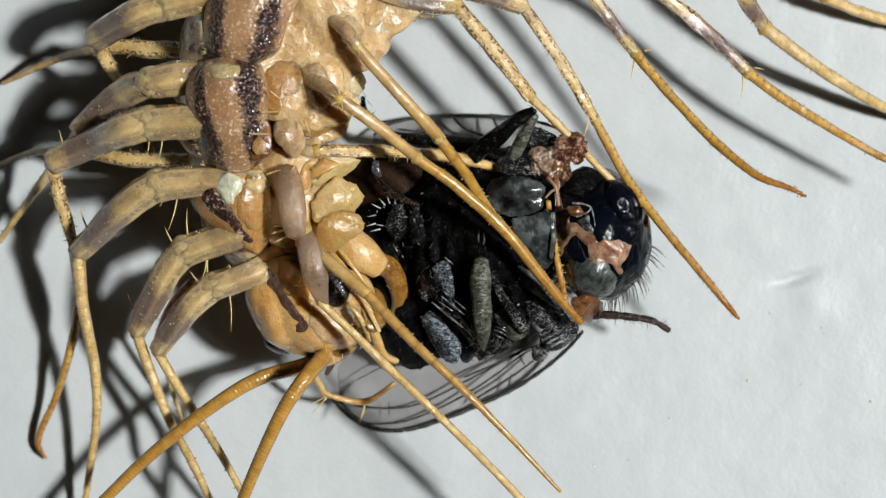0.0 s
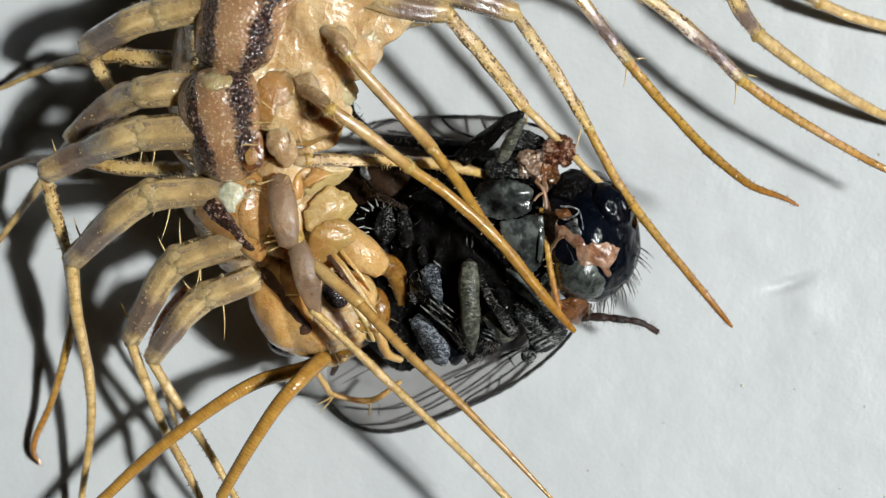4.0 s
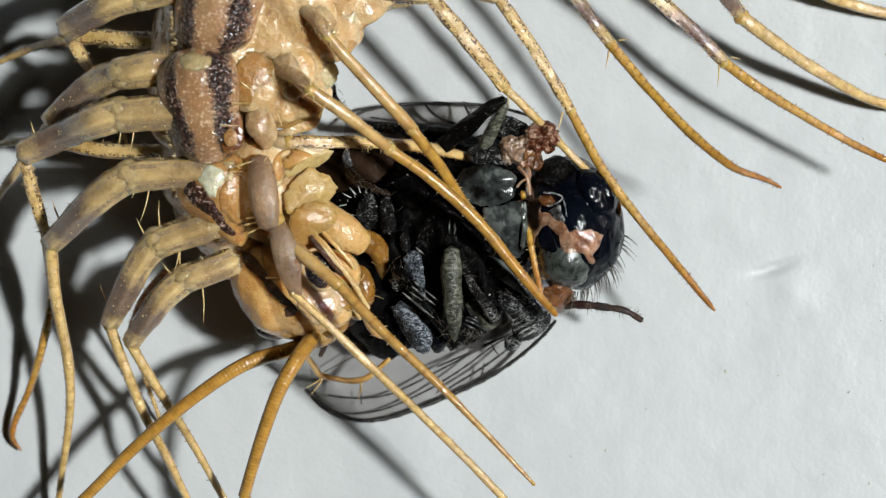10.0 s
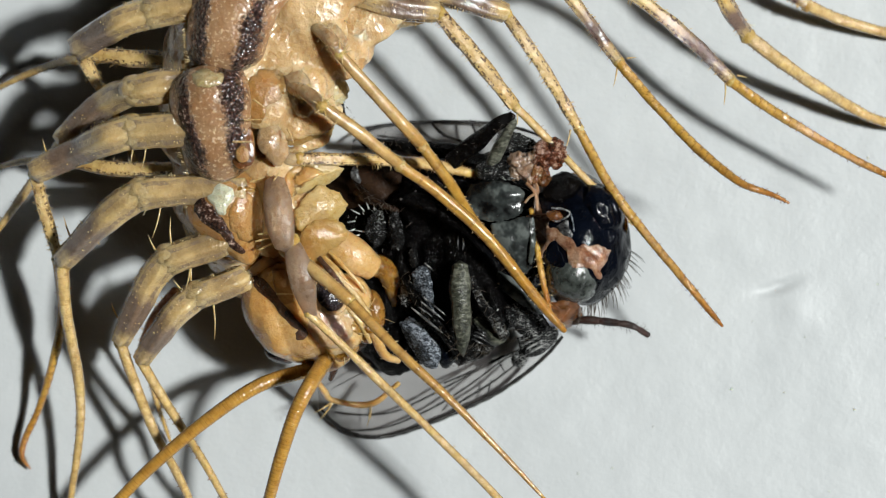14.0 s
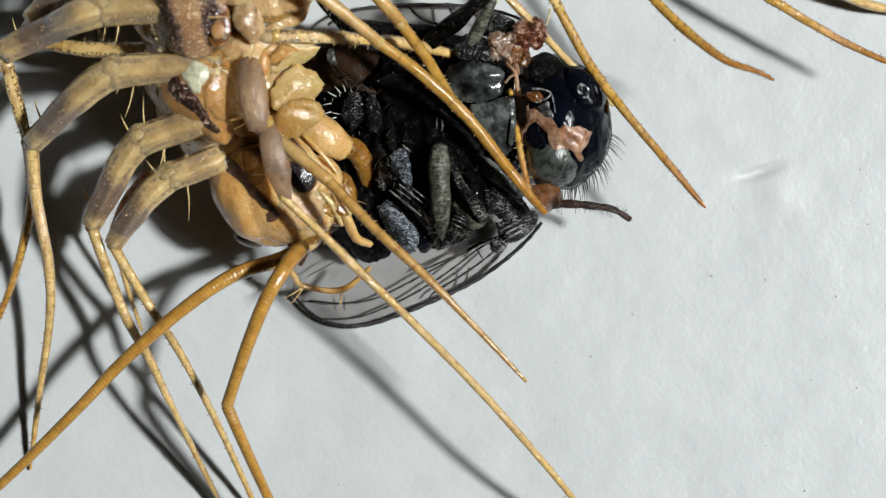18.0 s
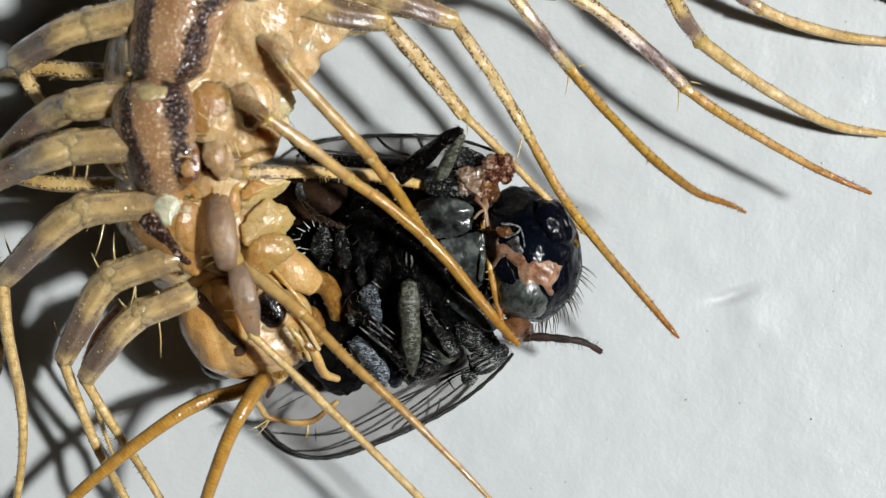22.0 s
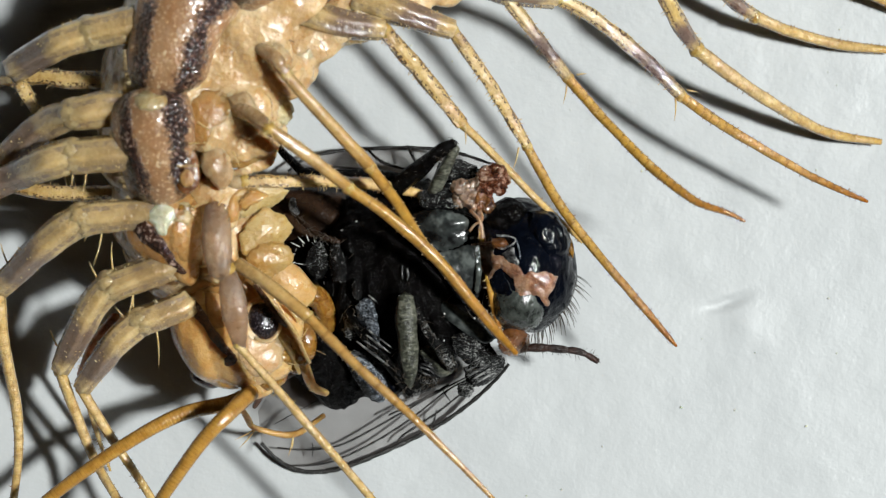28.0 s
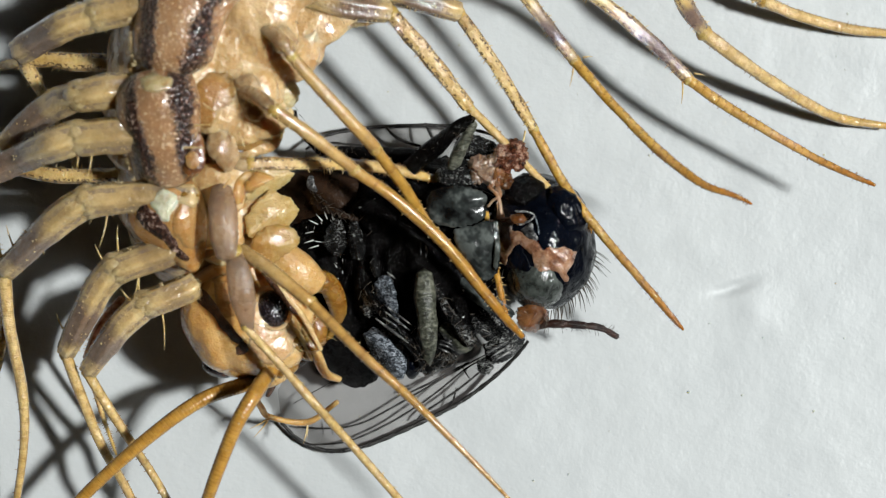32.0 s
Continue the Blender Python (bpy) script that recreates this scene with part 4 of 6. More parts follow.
    fly_limb([(0.22, -0.06, 3.15), (0.22, -0.59, 3.25), (0.26, -1.19, 3.15), (0.27, -1.68, 2.90), (0.19, -2.15, 2.50)], [0.19, 0.225, 0.20, 0.15, 0.06], OLIVE, 0.7)
    fly_limb([(0.29, -2.14, 2.70), (-0.17, -1.44, 2.90), (-0.71, -0.77, 2.85), (-1.01, -0.35, 2.70)], [0.06, 0.10, 0.11, 0.08], BLACK, 1.0)
    fly_limb([(0.41, -0.17, 2.90), (0.65, -0.77, 3.00), (1.01, -1.29, 2.90), (1.21, -1.59, 2.70)], [0.07, 0.09, 0.13, 0.11], DUSTED, 0.8)
    fly_limb([(0.51, -1.81, 2.50), (0.80, -1.93, 2.50), (0.19, -2.18, 2.30)], [0.08, 0.09, 0.06], DUSTED, 1.0)
    fly_limb([(0.07, 2.17, 2.60), (0.56, 2.57, 2.90), (0.94, 2.90, 3.20), (1.35, 3.12, 3.30)], [0.20, 0.18, 0.16, 0.11], BLACK, 1.0)
    fly_limb([(1.37, 3.04, 3.30), (1.16, 2.64, 3.05), (0.94, 2.21, 2.80), (0.82, 1.83, 2.70)], [0.10, 0.13, 0.13, 0.10], OLIVE, 1.0)
    fly_limb([(-1.02, 1.08, 2.30), (-1.56, 1.30, 2.30), (-2.02, 1.70, 2.10)], [0.07, 0.06, 0.04], BROWN, 1.0)
    fly_limb([(-2.35, 3.48, 1.70), (-2.33, 3.20, 1.60), (-2.11, 2.93, 1.50), (-1.77, 2.57, 1.40)], [0.045, 0.075, 0.085, 0.10], BLACK, 1.0)
    fly_limb([(-1.77, 2.64, 1.50), (-1.15, 2.57, 1.60), (-0.42, 2.46, 1.80), (0.32, 2.38, 2.10)], [0.10, 0.12, 0.16, 0.18], BLACK, 1.0)
    foot = part("leg", tube(B(), [(2.46, -1.27, 2.00), (3.00, -1.24, 2.20), (3.54, -1.29, 2.30), (3.94, -1.36, 2.30), (4.31, -1.57, 2.20)], [0.10, 0.095, 0.085, 0.075, 0.065], 10, 0.05, rings=0.42, ring_depth=0.25), FLYFOOT, fly, "stretched dark brown fly foot with claws")
    hb = B()
    for i in range(60):
        t = rnd.random()
        p = (2.6 + 1.75 * t, -1.25 - 0.25 * t * t, 2.25)
        hair(hb, p, (rnd.uniform(-0.2, 1), rnd.uniform(-1, 1), rnd.uniform(-0.3, 0.6)), rnd.uniform(0.10, 0.2), 0.008)
    part("hair_fringe", hb, HAIR, foot)
    # head: a torn dark shell, a grey cheek, pink flesh and a hollow shown by blue-black colour
    bm = B()
    blob(bm, (2.80, 0.52, 1.80), (1.10, 1.42, 1.25), (0, 0, 12), 0.05, 1.4, 6, 8.0, crumple=0.06, per_mm=1.6)
    face = bm.copy()
    head = part("head", bm, INK, fly, "torn fly head, hollow shown by dark colour, with pink flesh")
    for name, c, r, turn, m, label in (("cheek", (2.65, -0.26, 2.30), (0.66, 0.62, 0.70), (0, 0, 8), CHEEK, "smooth silver-grey cheek"),
                                       ("eye", (3.21, 1.08, 2.40), (0.52, 0.66, 0.55), (0, 0, 25), INK, "glossy blue-black eye"),
                                       ("crown", (2.44, 1.59, 2.50), (0.42, 0.34, 0.42), (0, 0, 25), BLACK, ""),
                                       ("flesh", (2.25, 0.99, 3.06), (0.17, 0.10, 0.12), (0, 0, -15), RUST, "dark red bead of flesh")):
        bm = B()
        blob(bm, c, r, turn, 0.06, 1.5, 5, c[1], crumple=0.02 if m is CHEEK else 0.08, per_mm=2.5)
        blob(face, c, r, turn, 0.06, 1.5, 4, c[1])
        part(name, bm, m, head, label)
    tree = BVHTree.FromBMesh(face)
    def torn_flesh(outline, up):
        part("flesh", overlay(B(), tree, outline, up * 0.5, 0.09, outline[0][0]), PINK, head, "moist pink torn flesh")
    torn_flesh([(1.63, 0.93, 3.10), (1.88, 1.14, 3.10), (2.10, 1.07, 3.10), (2.14, 0.83, 3.10), (2.36, 0.59, 3.10), (2.22, 0.47, 3.10), (2.05, 0.40, 3.10), (1.98, 0.01, 3.10), (1.85, 0.13, 3.10), (1.78, 0.55, 3.10)], 0.05)
    torn_flesh([(2.14, 0.73, 3.10), (2.42, 0.59, 3.10), (2.73, 0.47, 3.00), (2.75, 0.19, 3.00), (2.60, -0.01, 3.00), (2.48, 0.25, 3.10), (2.30, 0.47, 3.10)], 0.05)
    torn_flesh([(2.60, 0.49, 3.00), (3.09, 0.35, 3.00), (3.43, 0.28, 2.80), (3.43, 0.04, 2.80), (3.24, -0.28, 2.80), (2.91, -0.18, 3.00), (2.58, 0.01, 3.00)], 0.05)
    torn_flesh([(1.76, 1.10, 3.10), (1.83, 1.48, 3.10), (1.71, 1.70, 3.00), (1.81, 1.72, 3.00), (1.95, 1.48, 3.10), (1.93, 1.10, 3.10)], 0.04)
    part("membrane", overlay(B(), tree, [(2.26, 0.81, 3.10), (2.48, 0.93, 3.10), (2.60, 0.73, 3.10), (2.61, 0.54, 3.10), (2.43, 0.59, 3.10)], 0.05, 0.04), RIDGE, head, "whitish torn membrane")
    # dark sheet laid on the cheek: the hollow's shade given as colour
    part("socket_shade", overlay(B(), tree, [(2.07, 0.33, 3.10), (2.26, 0.45, 3.10), (2.41, 0.25, 3.10), (2.48, -0.04, 3.00), (2.27, -0.13, 3.00), (2.06, 0.04, 3.00)], 0.03, 0.04), INK, head, "dark sheet standing for shade in the cheek hollow")
    face.free()
    part("rim", tube(B(), [(3.32, 1.56, 2.55), (3.57, 1.29, 2.45), (3.75, 0.99, 2.35), (3.78, 0.72, 2.30), (3.70, 0.45, 2.30)], [0.03, 0.05, 0.07, 0.08, 0.04], 10, 0.06, rough=0.4), AMBER, head, "orange rim of the eye")
    for pts, r, m in (([(2.18, 1.16, 3.15), (2.42, 1.14, 3.15), (2.58, 1.07, 3.10), (2.48, 0.95, 3.10), (2.26, 0.88, 3.10)], 0.022, RIDGE), ([(2.58, 1.10, 3.10), (2.63, 0.92, 3.10), (2.68, 0.59, 3.05)], 0.018, BLUE), ([(2.63, 0.47, 3.05), (2.87, 0.51, 3.00), (3.14, 0.54, 2.90)], 0.018, GLINT), ([(1.64, 1.70, 3.10), (1.83, 1.48, 3.20), (1.88, 1.12, 3.20)], 0.035, PINK), ([(1.61, 1.28, 3.15), (1.71, 1.40, 3.20), (1.83, 1.46, 3.20)], 0.03, PINK)):
        part("strand", tube(B(), pts, [r] * len(pts), 8, 0.05, rough=0.5, seed=r * 90), m, head, "thin torn strand")
    # torn tissue in the neck: glistening red lumps beside pale tan ones
    for c, k, m in (((2.00, 2.45, 2.95), 0.17, RED), ((2.22, 2.52, 2.95), 0.16, RED), ((2.34, 2.35, 2.90), 0.15, RED), ((2.12, 2.28, 3.00), 0.15, RED), ((2.27, 2.16, 2.90), 0.13, RED), ((1.94, 2.16, 3.00), 0.14, RED), ((2.05, 2.09, 3.00), 0.10, RED), ((1.88, 2.35, 2.95), 0.10, PINK),
                    ((1.46, 2.16, 2.90), 0.20, TISSUE), ((1.62, 1.99, 2.95), 0.20, TISSUE), ((1.74, 2.19, 2.90), 0.16, TISSUE), ((1.42, 1.92, 2.95), 0.13, TISSUE), ((1.83, 1.85, 2.95), 0.16, RUST), ((1.86, 1.99, 3.00), 0.13, RUST), ((1.74, 1.80, 3.00), 0.10, PINK), ((2.00, 1.82, 2.90), 0.15, RUST)):
        bm = B()
        blob(bm, c, (k * 1.15, k, k * 0.9), (0, 0, rnd.uniform(0, 90)), 0.35, 2.0, 4, c[0] * 3, crumple=0.06, per_mm=6)
        part("torn_tissue", bm, m, fly, {RED: "glistening reddish torn tissue", TISSUE: "pale tan torn tissue", RUST: "red-brown torn tissue", PINK: "pinkish torn tissue"}[m])
    hb = B()
    for i in range(44):
        t = rnd.random()
        a = -0.1 - 1.5 * t
        c = Vector((2.75, 0.45, 1.9)) + Vector((math.cos(a) * 1.12, math.sin(a) * 1.42, rnd.uniform(-0.3, 0.6)))
        hair(hb, c, (math.cos(a) * 0.8 + rnd.uniform(-0.2, 0.2), math.sin(a) - 0.2, rnd.uniform(-0.1, 0.5)), rnd.uniform(0.20, 0.50), 0.011, 0.25)
    part("hair_fringe", hb, HAIR, head, "long black head bristles")
    hb = B()
    for i in range(60):
        x, y = rnd.uniform(-0.8, 2.3), rnd.uniform(-2.0, 1.9)
        hair(hb, (x, y, 2.55 - 0.12 * (x - 0.3) ** 2), (rnd.uniform(-1, 1), rnd.uniform(-1, 1), rnd.uniform(0.2, 1)), rnd.uniform(0.15, 0.42), 0.009)
    part("hair_fringe", hb, HAIR, thorax, "short black chest bristles")
    # tiny pale beads that paint the torch's glints into the broken chest
    for i in range(34):
        x, y = rnd.uniform(-1.1, 1.9), rnd.uniform(-2.0, 1.6)
        bm = B()
        r = rnd.uniform(0.015, 0.035)
        blob(bm, (x, y, 2.62 - 0.10 * (x - 0.3) ** 2 - 0.06 * y * y), (r * 1.3, r, r), (0, 0, rnd.uniform(0, 180)), 0.3, 2, 2, i)
        part("glint_bead", bm, GLINT, thorax)


build_fly()

# ---- the centipede
centipede = thing("house_centipede", "pale tan house centipede with brown-striped back plates, feeding", "centipede")


PLATES = {}


def build_trunk():
    """Soft trunk under the plates, bending round from the head to the far body."""
    bm = B()
    tube(bm, [(-3.85, -0.36, 1.70), (-4.39, 0.75, 1.90), (-4.82, 2.32, 2.30), (-4.75, 4.35, 2.99), (-4.03, 6.16, 2.99), (-2.34, 7.26, 2.88), (-0.29, 7.64, 2.67), (2.38, 8.16, 2.36), (5.67, 9.02, 2.29)],
         [0.844, 1.206, 1.351, 1.387, 1.423, 1.351, 1.266, 1.206, 1.085], 22, 0.15, rough=0.16, flat=1.15)
    def trunk_lump(c, r):
        blob(bm, c, (r[0], r[1], r[2] * 0.5), (0, 0, 20), 0.10, 1.6, 4, c[0] * 2)
    trunk_lump((-2.84, 5.47, 4.20), (0.85, 0.75, 0.6))
    trunk_lump((-2.18, 6.07, 4.20), (0.9, 0.7, 0.6))
    trunk_lump((-2.97, 3.71, 3.87), (0.62, 0.5, 0.5))
    trunk_lump((-3.89, 0.85, 3.33), (0.6, 0.8, 0.5))
    trunk_lump((-3.75, 1.68, 3.75), (0.5, 0.6, 0.5))
    trunk_lump((-2.32, 4.37, 3.77), (0.62, 0.55, 0.5))
    trunk_lump((-3.32, 2.99, 3.98), (0.48, 0.45, 0.4))
    trunk_lump((-1.72, 5.21, 3.67), (0.8, 0.6, 0.5))
    trunk_lump((-3.93, 1.86, 3.69), (0.5, 0.4, 0.4))
    trunk_lump((-3.61, 4.53, 4.10), (0.7, 0.7, 0.55))
    trunk_lump((-2.72, 4.75, 4.15), (0.62, 0.55, 0.62))
    trunk_lump((-2.45, 4.40, 3.95), (0.5, 0.5, 0.6))
    trunk_lump((-3.15, 3.62, 4.15), (0.6, 0.55, 0.6))
    trunk_lump((-2.85, 3.15, 3.95), (0.5, 0.5, 0.6))
    trunk_lump((-2.66, 4.87, 4.30), (0.45, 0.38, 0.35))
    trunk_lump((-0.77, 5.65, 3.39), (0.8, 0.6, 0.5))
    trunk_lump((-3.40, 2.10, 3.65), (0.4, 0.35, 0.35))
    trunk_lump((-3.97, 3.45, 4.20), (0.6, 0.7, 0.5))
    trunk_lump((-2.92, 2.71, 3.49), (0.5, 0.35, 0.3))
    trunk_lump((-2.62, 3.18, 3.60), (0.4, 0.35, 0.3))
    trunk_lump((-1.96, 4.56, 3.57), (0.4, 0.4, 0.3))
    trunk_lump((-3.17, 1.21, 3.23), (0.6, 0.42, 0.35))
    trunk_lump((-1.24, 5.32, 3.82), (0.45, 0.35, 0.3))
    trunk_lump((0.19, 6.02, 3.28), (0.7, 0.6, 0.5))
    trunk_lump((1.03, 6.39, 3.19), (0.6, 0.6, 0.5))
    trunk = skin("trunk", bm, PLEURA, centipede, "soft pale yellow wrinkled underside and flanks", smooth=14)
    flank = surface(trunk)
    # smooth tan and brown fields of the flank beside the back plates
    def flank_field(outline, mat, label, up):
        bm = plate(B(), outline, 0.14, 0.40, 0.012, int(outline[0][1] * 10)) if mat is ROOT else overlay(B(), flank, outline, up, 0.03, outline[0][0])
        part("field", bm, mat, centipede, label)
    flank_field([(-4.20, 3.92, 4.30), (-3.96, 4.08, 4.30), (-3.60, 4.04, 4.30), (-3.38, 3.81, 4.30), (-3.53, 3.45, 4.30), (-3.82, 3.25, 4.30), (-3.94, 2.90, 4.30), (-4.20, 2.98, 4.30), (-4.32, 3.33, 4.30)], TAN, "smooth orange-tan dome", 0.015)
    flank_field([(-4.02, 2.80, 4.25), (-3.72, 2.93, 4.25), (-3.49, 2.69, 4.20), (-3.40, 2.32, 4.10), (-3.60, 2.02, 4.10), (-3.85, 2.20, 4.20), (-4.05, 2.50, 4.25)], ROOT, "grey-brown leg root", 0.10)
    flank_field([(-3.48, 3.92, 4.40), (-3.07, 4.00, 4.40), (-2.81, 3.45, 4.40), (-2.88, 3.13, 4.40), (-3.18, 3.08, 4.40), (-3.36, 3.45, 4.40)], ROOT, "grey-brown leg root", 0.12)
    flank_field([(-2.85, 4.69, 4.40), (-2.51, 5.06, 4.40), (-2.15, 4.69, 4.40), (-2.37, 4.44, 4.40), (-2.65, 4.49, 4.40)], ROOT, "grey-brown leg root", 0.12)
    flank_field([(-3.33, 1.32, 3.90), (-3.03, 1.68, 3.90), (-2.67, 1.92, 3.90), (-3.15, 2.04, 3.90), (-3.50, 1.80, 3.90), (-3.50, 1.32, 3.90)], SHARD, "pale wet fold", 0.10)
    bm = B()
    shell(bm, [(-5.03, 1.71, 3.85), (-4.76, 1.15, 3.81), (-4.48, 0.55, 3.51), (-4.23, 0.01, 3.32)], [0.724, 0.820, 0.579, 0.241], 0.42, lip=0.05, tilt=8)
    tree = BVHTree.FromBMesh(bm)
    PLATES["neck"] = neck = part("back_plate", bm, NECK, centipede, "glossy orange-tan neck plate with a white patch", at=(-4.65, 1.68, 3.70))
    def neck_patch(outline, mat, label, up):
        bm = overlay(B(), tree, outline, up)
        part("patch", bm, mat, neck, label)
    neck_patch([(-5.13, 1.46, 4.20), (-4.94, 1.63, 4.20), (-4.62, 1.65, 4.20), (-4.53, 1.41, 4.20), (-4.65, 1.14, 4.20), (-4.75, 0.94, 4.20), (-4.96, 1.13, 4.20)], WHITE, "greenish-white patch", 0.045)
    neck_patch([(-4.51, 1.44, 4.20), (-4.23, 1.46, 4.20), (-4.02, 1.14, 4.10), (-4.00, 0.70, 4.00), (-4.20, 0.39, 3.90), (-4.48, 0.51, 4.00), (-4.68, 0.84, 4.10)], TAN, "orange-tan patch", 0.045)
    neck_patch([(-5.44, 1.25, 4.10), (-5.25, 1.48, 4.20), (-5.06, 1.27, 4.20), (-4.77, 0.89, 4.20), (-4.52, 0.46, 4.00), (-4.30, 0.18, 3.80), (-4.44, 0.13, 3.80), (-4.74, 0.46, 4.00), (-5.17, 0.77, 4.00), (-5.40, 1.01, 4.00)], GRANULE, "dark granular stripe", 0.03)
    neck_patch([(-4.46, 1.60, 4.20), (-4.23, 1.63, 4.20), (-4.07, 1.53, 4.10), (-4.25, 1.46, 4.20), (-4.46, 1.48, 4.20)], AMBER, "dark red-brown edge", 0.04)
    bm = B()
    shell(bm, [(-5.13, 4.08, 4.55), (-5.03, 3.43, 4.65), (-4.93, 2.62, 4.39), (-4.79, 1.82, 3.93)], [0.748, 0.868, 0.772, 0.699], 0.50, tilt=5)
    tree = BVHTree.FromBMesh(bm)
    second = part("back_plate", bm, TERGITE, centipede, "pale back plate with purple-brown speckled stripes")
    for outline, mat, label in (([(-5.44, 3.95, 4.80), (-5.22, 4.02, 4.90), (-4.85, 4.00, 4.90), (-4.68, 3.87, 4.90), (-4.79, 3.65, 5.00), (-5.10, 3.58, 5.00), (-5.34, 3.73, 4.90)], CORNER, "greenish-white front corner"),
                                ([(-5.67, 3.43, 4.70), (-5.50, 3.46, 4.70), (-5.40, 2.96, 4.70), (-5.31, 2.43, 4.60), (-5.23, 1.95, 4.40), (-5.35, 2.02, 4.40), (-5.50, 2.55, 4.60), (-5.61, 3.02, 4.70)], GRANULE, "dark granular stripe")):
        bm = overlay(B(), tree, outline, 0.03)
        part("patch", bm, mat, second, label)
    bm = B()
    shell(bm, [(-3.88, 6.44, 4.65), (-4.29, 5.90, 4.75), (-4.55, 5.20, 4.75), (-4.71, 4.50, 4.65), (-4.73, 4.09, 4.35)], [1.025, 0.989, 0.904, 0.844, 0.724], 0.50, tilt=5)
    part("back_plate", bm, TERGITE, centipede, "pale back plate with purple-brown speckled stripes")
    bm = B()
    shell(bm, [(-1.70, 7.46, 4.55), (-2.53, 7.09, 4.65), (-3.23, 6.62, 4.65), (-3.72, 6.17, 4.35)], [1.025, 1.085, 1.025, 0.844], 0.5, tilt=5)
    part("back_plate", bm, TERGITE, centipede, "pale back plate with purple-brown speckled stripes")
    bm = B()
    shell(bm, [(2.09, 8.10, 4.08), (0.90, 7.77, 4.33), (-0.28, 7.58, 4.48), (-1.47, 7.41, 4.44)], [1.025, 1.085, 1.061, 0.965], 0.5, tilt=5)
    part("back_plate", bm, TERGITE, centipede, "pale back plate with purple-brown speckled stripes")
    # domes and flaps of the flank, where the legs of the inner side of the bend begin
    for c, r, mat in (((-4.37, 2.47, 4.55), (0.30, 0.54, 0.08), RUST), ((-4.33, 2.25, 4.68), (0.15, 0.18, 0.04), TAN)):
        bm = B()
        blob(bm, c, r, (0, 0, 8), 0.10, 1.6, 4, c[0] * 2)
        part("hip", bm, mat, centipede, "red-brown hollow beside the back plate" if mat is RUST else "")
    # free flaps with finely toothed rims, over the fly
    def flank_flap(outline, mat, dome, seed):
        part("flap", plate(B(), outline, dome, 0.05, 0.024, seed), mat, centipede, "pale toothed flap")
    flank_flap([(-3.50, 2.07, 3.50), (-2.86, 2.14, 3.50), (-2.28, 2.02, 3.30), (-2.43, 1.79, 3.20), (-2.69, 1.62, 3.20), (-3.03, 1.45, 3.30), (-3.40, 1.55, 3.50)], CREAM, 0.10, 1)
    flank_flap([(-3.28, 1.07, 3.50), (-3.02, 1.43, 3.50), (-2.74, 1.60, 3.40), (-2.38, 1.51, 3.30), (-2.20, 1.26, 3.20), (-2.31, 1.01, 3.20), (-2.55, 0.76, 3.20), (-2.87, 0.64, 3.30), (-3.22, 0.71, 3.50)], CREAM, 0.14, 2)
    flank_flap([(-3.38, 2.92, 3.90), (-2.91, 3.09, 3.90), (-2.49, 2.88, 3.70), (-2.63, 2.69, 3.60), (-2.94, 2.57, 3.60), (-3.23, 2.45, 3.60), (-3.45, 2.58, 3.80)], SHARD, 0.10, 3)
    flank_flap([(-3.20, 4.41, 4.10), (-2.67, 4.25, 4.00), (-2.22, 3.93, 3.80), (-2.17, 3.50, 3.70), (-2.37, 3.31, 3.70), (-2.65, 3.07, 3.70), (-2.96, 2.92, 3.80), (-3.28, 3.46, 4.10)], PLEURA, 0.16, 4)
    flank_flap([(-2.32, 3.95, 3.80), (-2.29, 4.54, 3.90), (-1.84, 4.90, 3.90), (-1.48, 5.02, 3.80), (-1.24, 4.92, 3.60), (-1.66, 4.65, 3.60), (-1.94, 4.53, 3.60), (-2.11, 4.08, 3.60)], PLEURA, 0.10, 5)
    flank_flap([(-1.72, 4.80, 3.60), (-1.48, 5.39, 3.70), (-0.65, 5.76, 3.60), (-0.17, 5.44, 3.30), (-0.55, 5.16, 3.20), (-1.13, 4.97, 3.30)], PLEURA, 0.16, 6)
    flank_flap([(-3.23, 0.13, 3.40), (-3.10, 0.67, 3.50), (-2.69, 0.95, 3.40), (-2.26, 0.80, 3.30), (-2.21, 0.49, 3.30), (-2.57, 0.25, 3.30), (-2.87, 0.01, 3.30)], SHARD, 0.12, 7)
    rnd = random.Random(11)
    for mat, n, long in ((SPINE, 90, 0.30), (HAIR, 36, 0.42)):
        hb = B()
        for i in range(n):
            x, y = rnd.uniform(-3.9, -0.6), rnd.uniform(1.0, 6.4)
            hit = flank.ray_cast(Vector((x, y, 12)), Vector((0, 0, -1)))[0]
            if hit and hit.z > 3.2:
                hair(hb, tuple(hit - Vector((0, 0, 0.03))), (rnd.uniform(0.1, 1), rnd.uniform(-0.9, 0.3), rnd.uniform(0.3, 0.9)), rnd.uniform(0.4, 1.2) * long, 0.009, 0.3)
        part("hair_fringe", hb, mat, centipede, "golden flank bristles" if mat is SPINE else "thin dark flank bristles")
    hb = B()
    for path, side, n in (([(-5.76, 3.79, 4.60), (-5.81, 3.20, 4.60), (-5.71, 2.50, 4.40), (-5.50, 1.82, 4.00)], (-1, 0, 0.2), 60), ([(-5.65, 1.68, 3.90), (-5.51, 1.09, 3.80), (-5.07, 0.43, 3.60), (-4.46, 0.01, 3.40)], (-1, -0.6, 0.2), 50), ([(-5.50, 5.67, 4.70), (-5.54, 4.85, 4.70), (-5.46, 4.21, 4.50)], (-1, 0, 0.2), 50),):
        q = spline(path, 60)
        for i in range(n):
            p = q[rnd.randrange(60)]
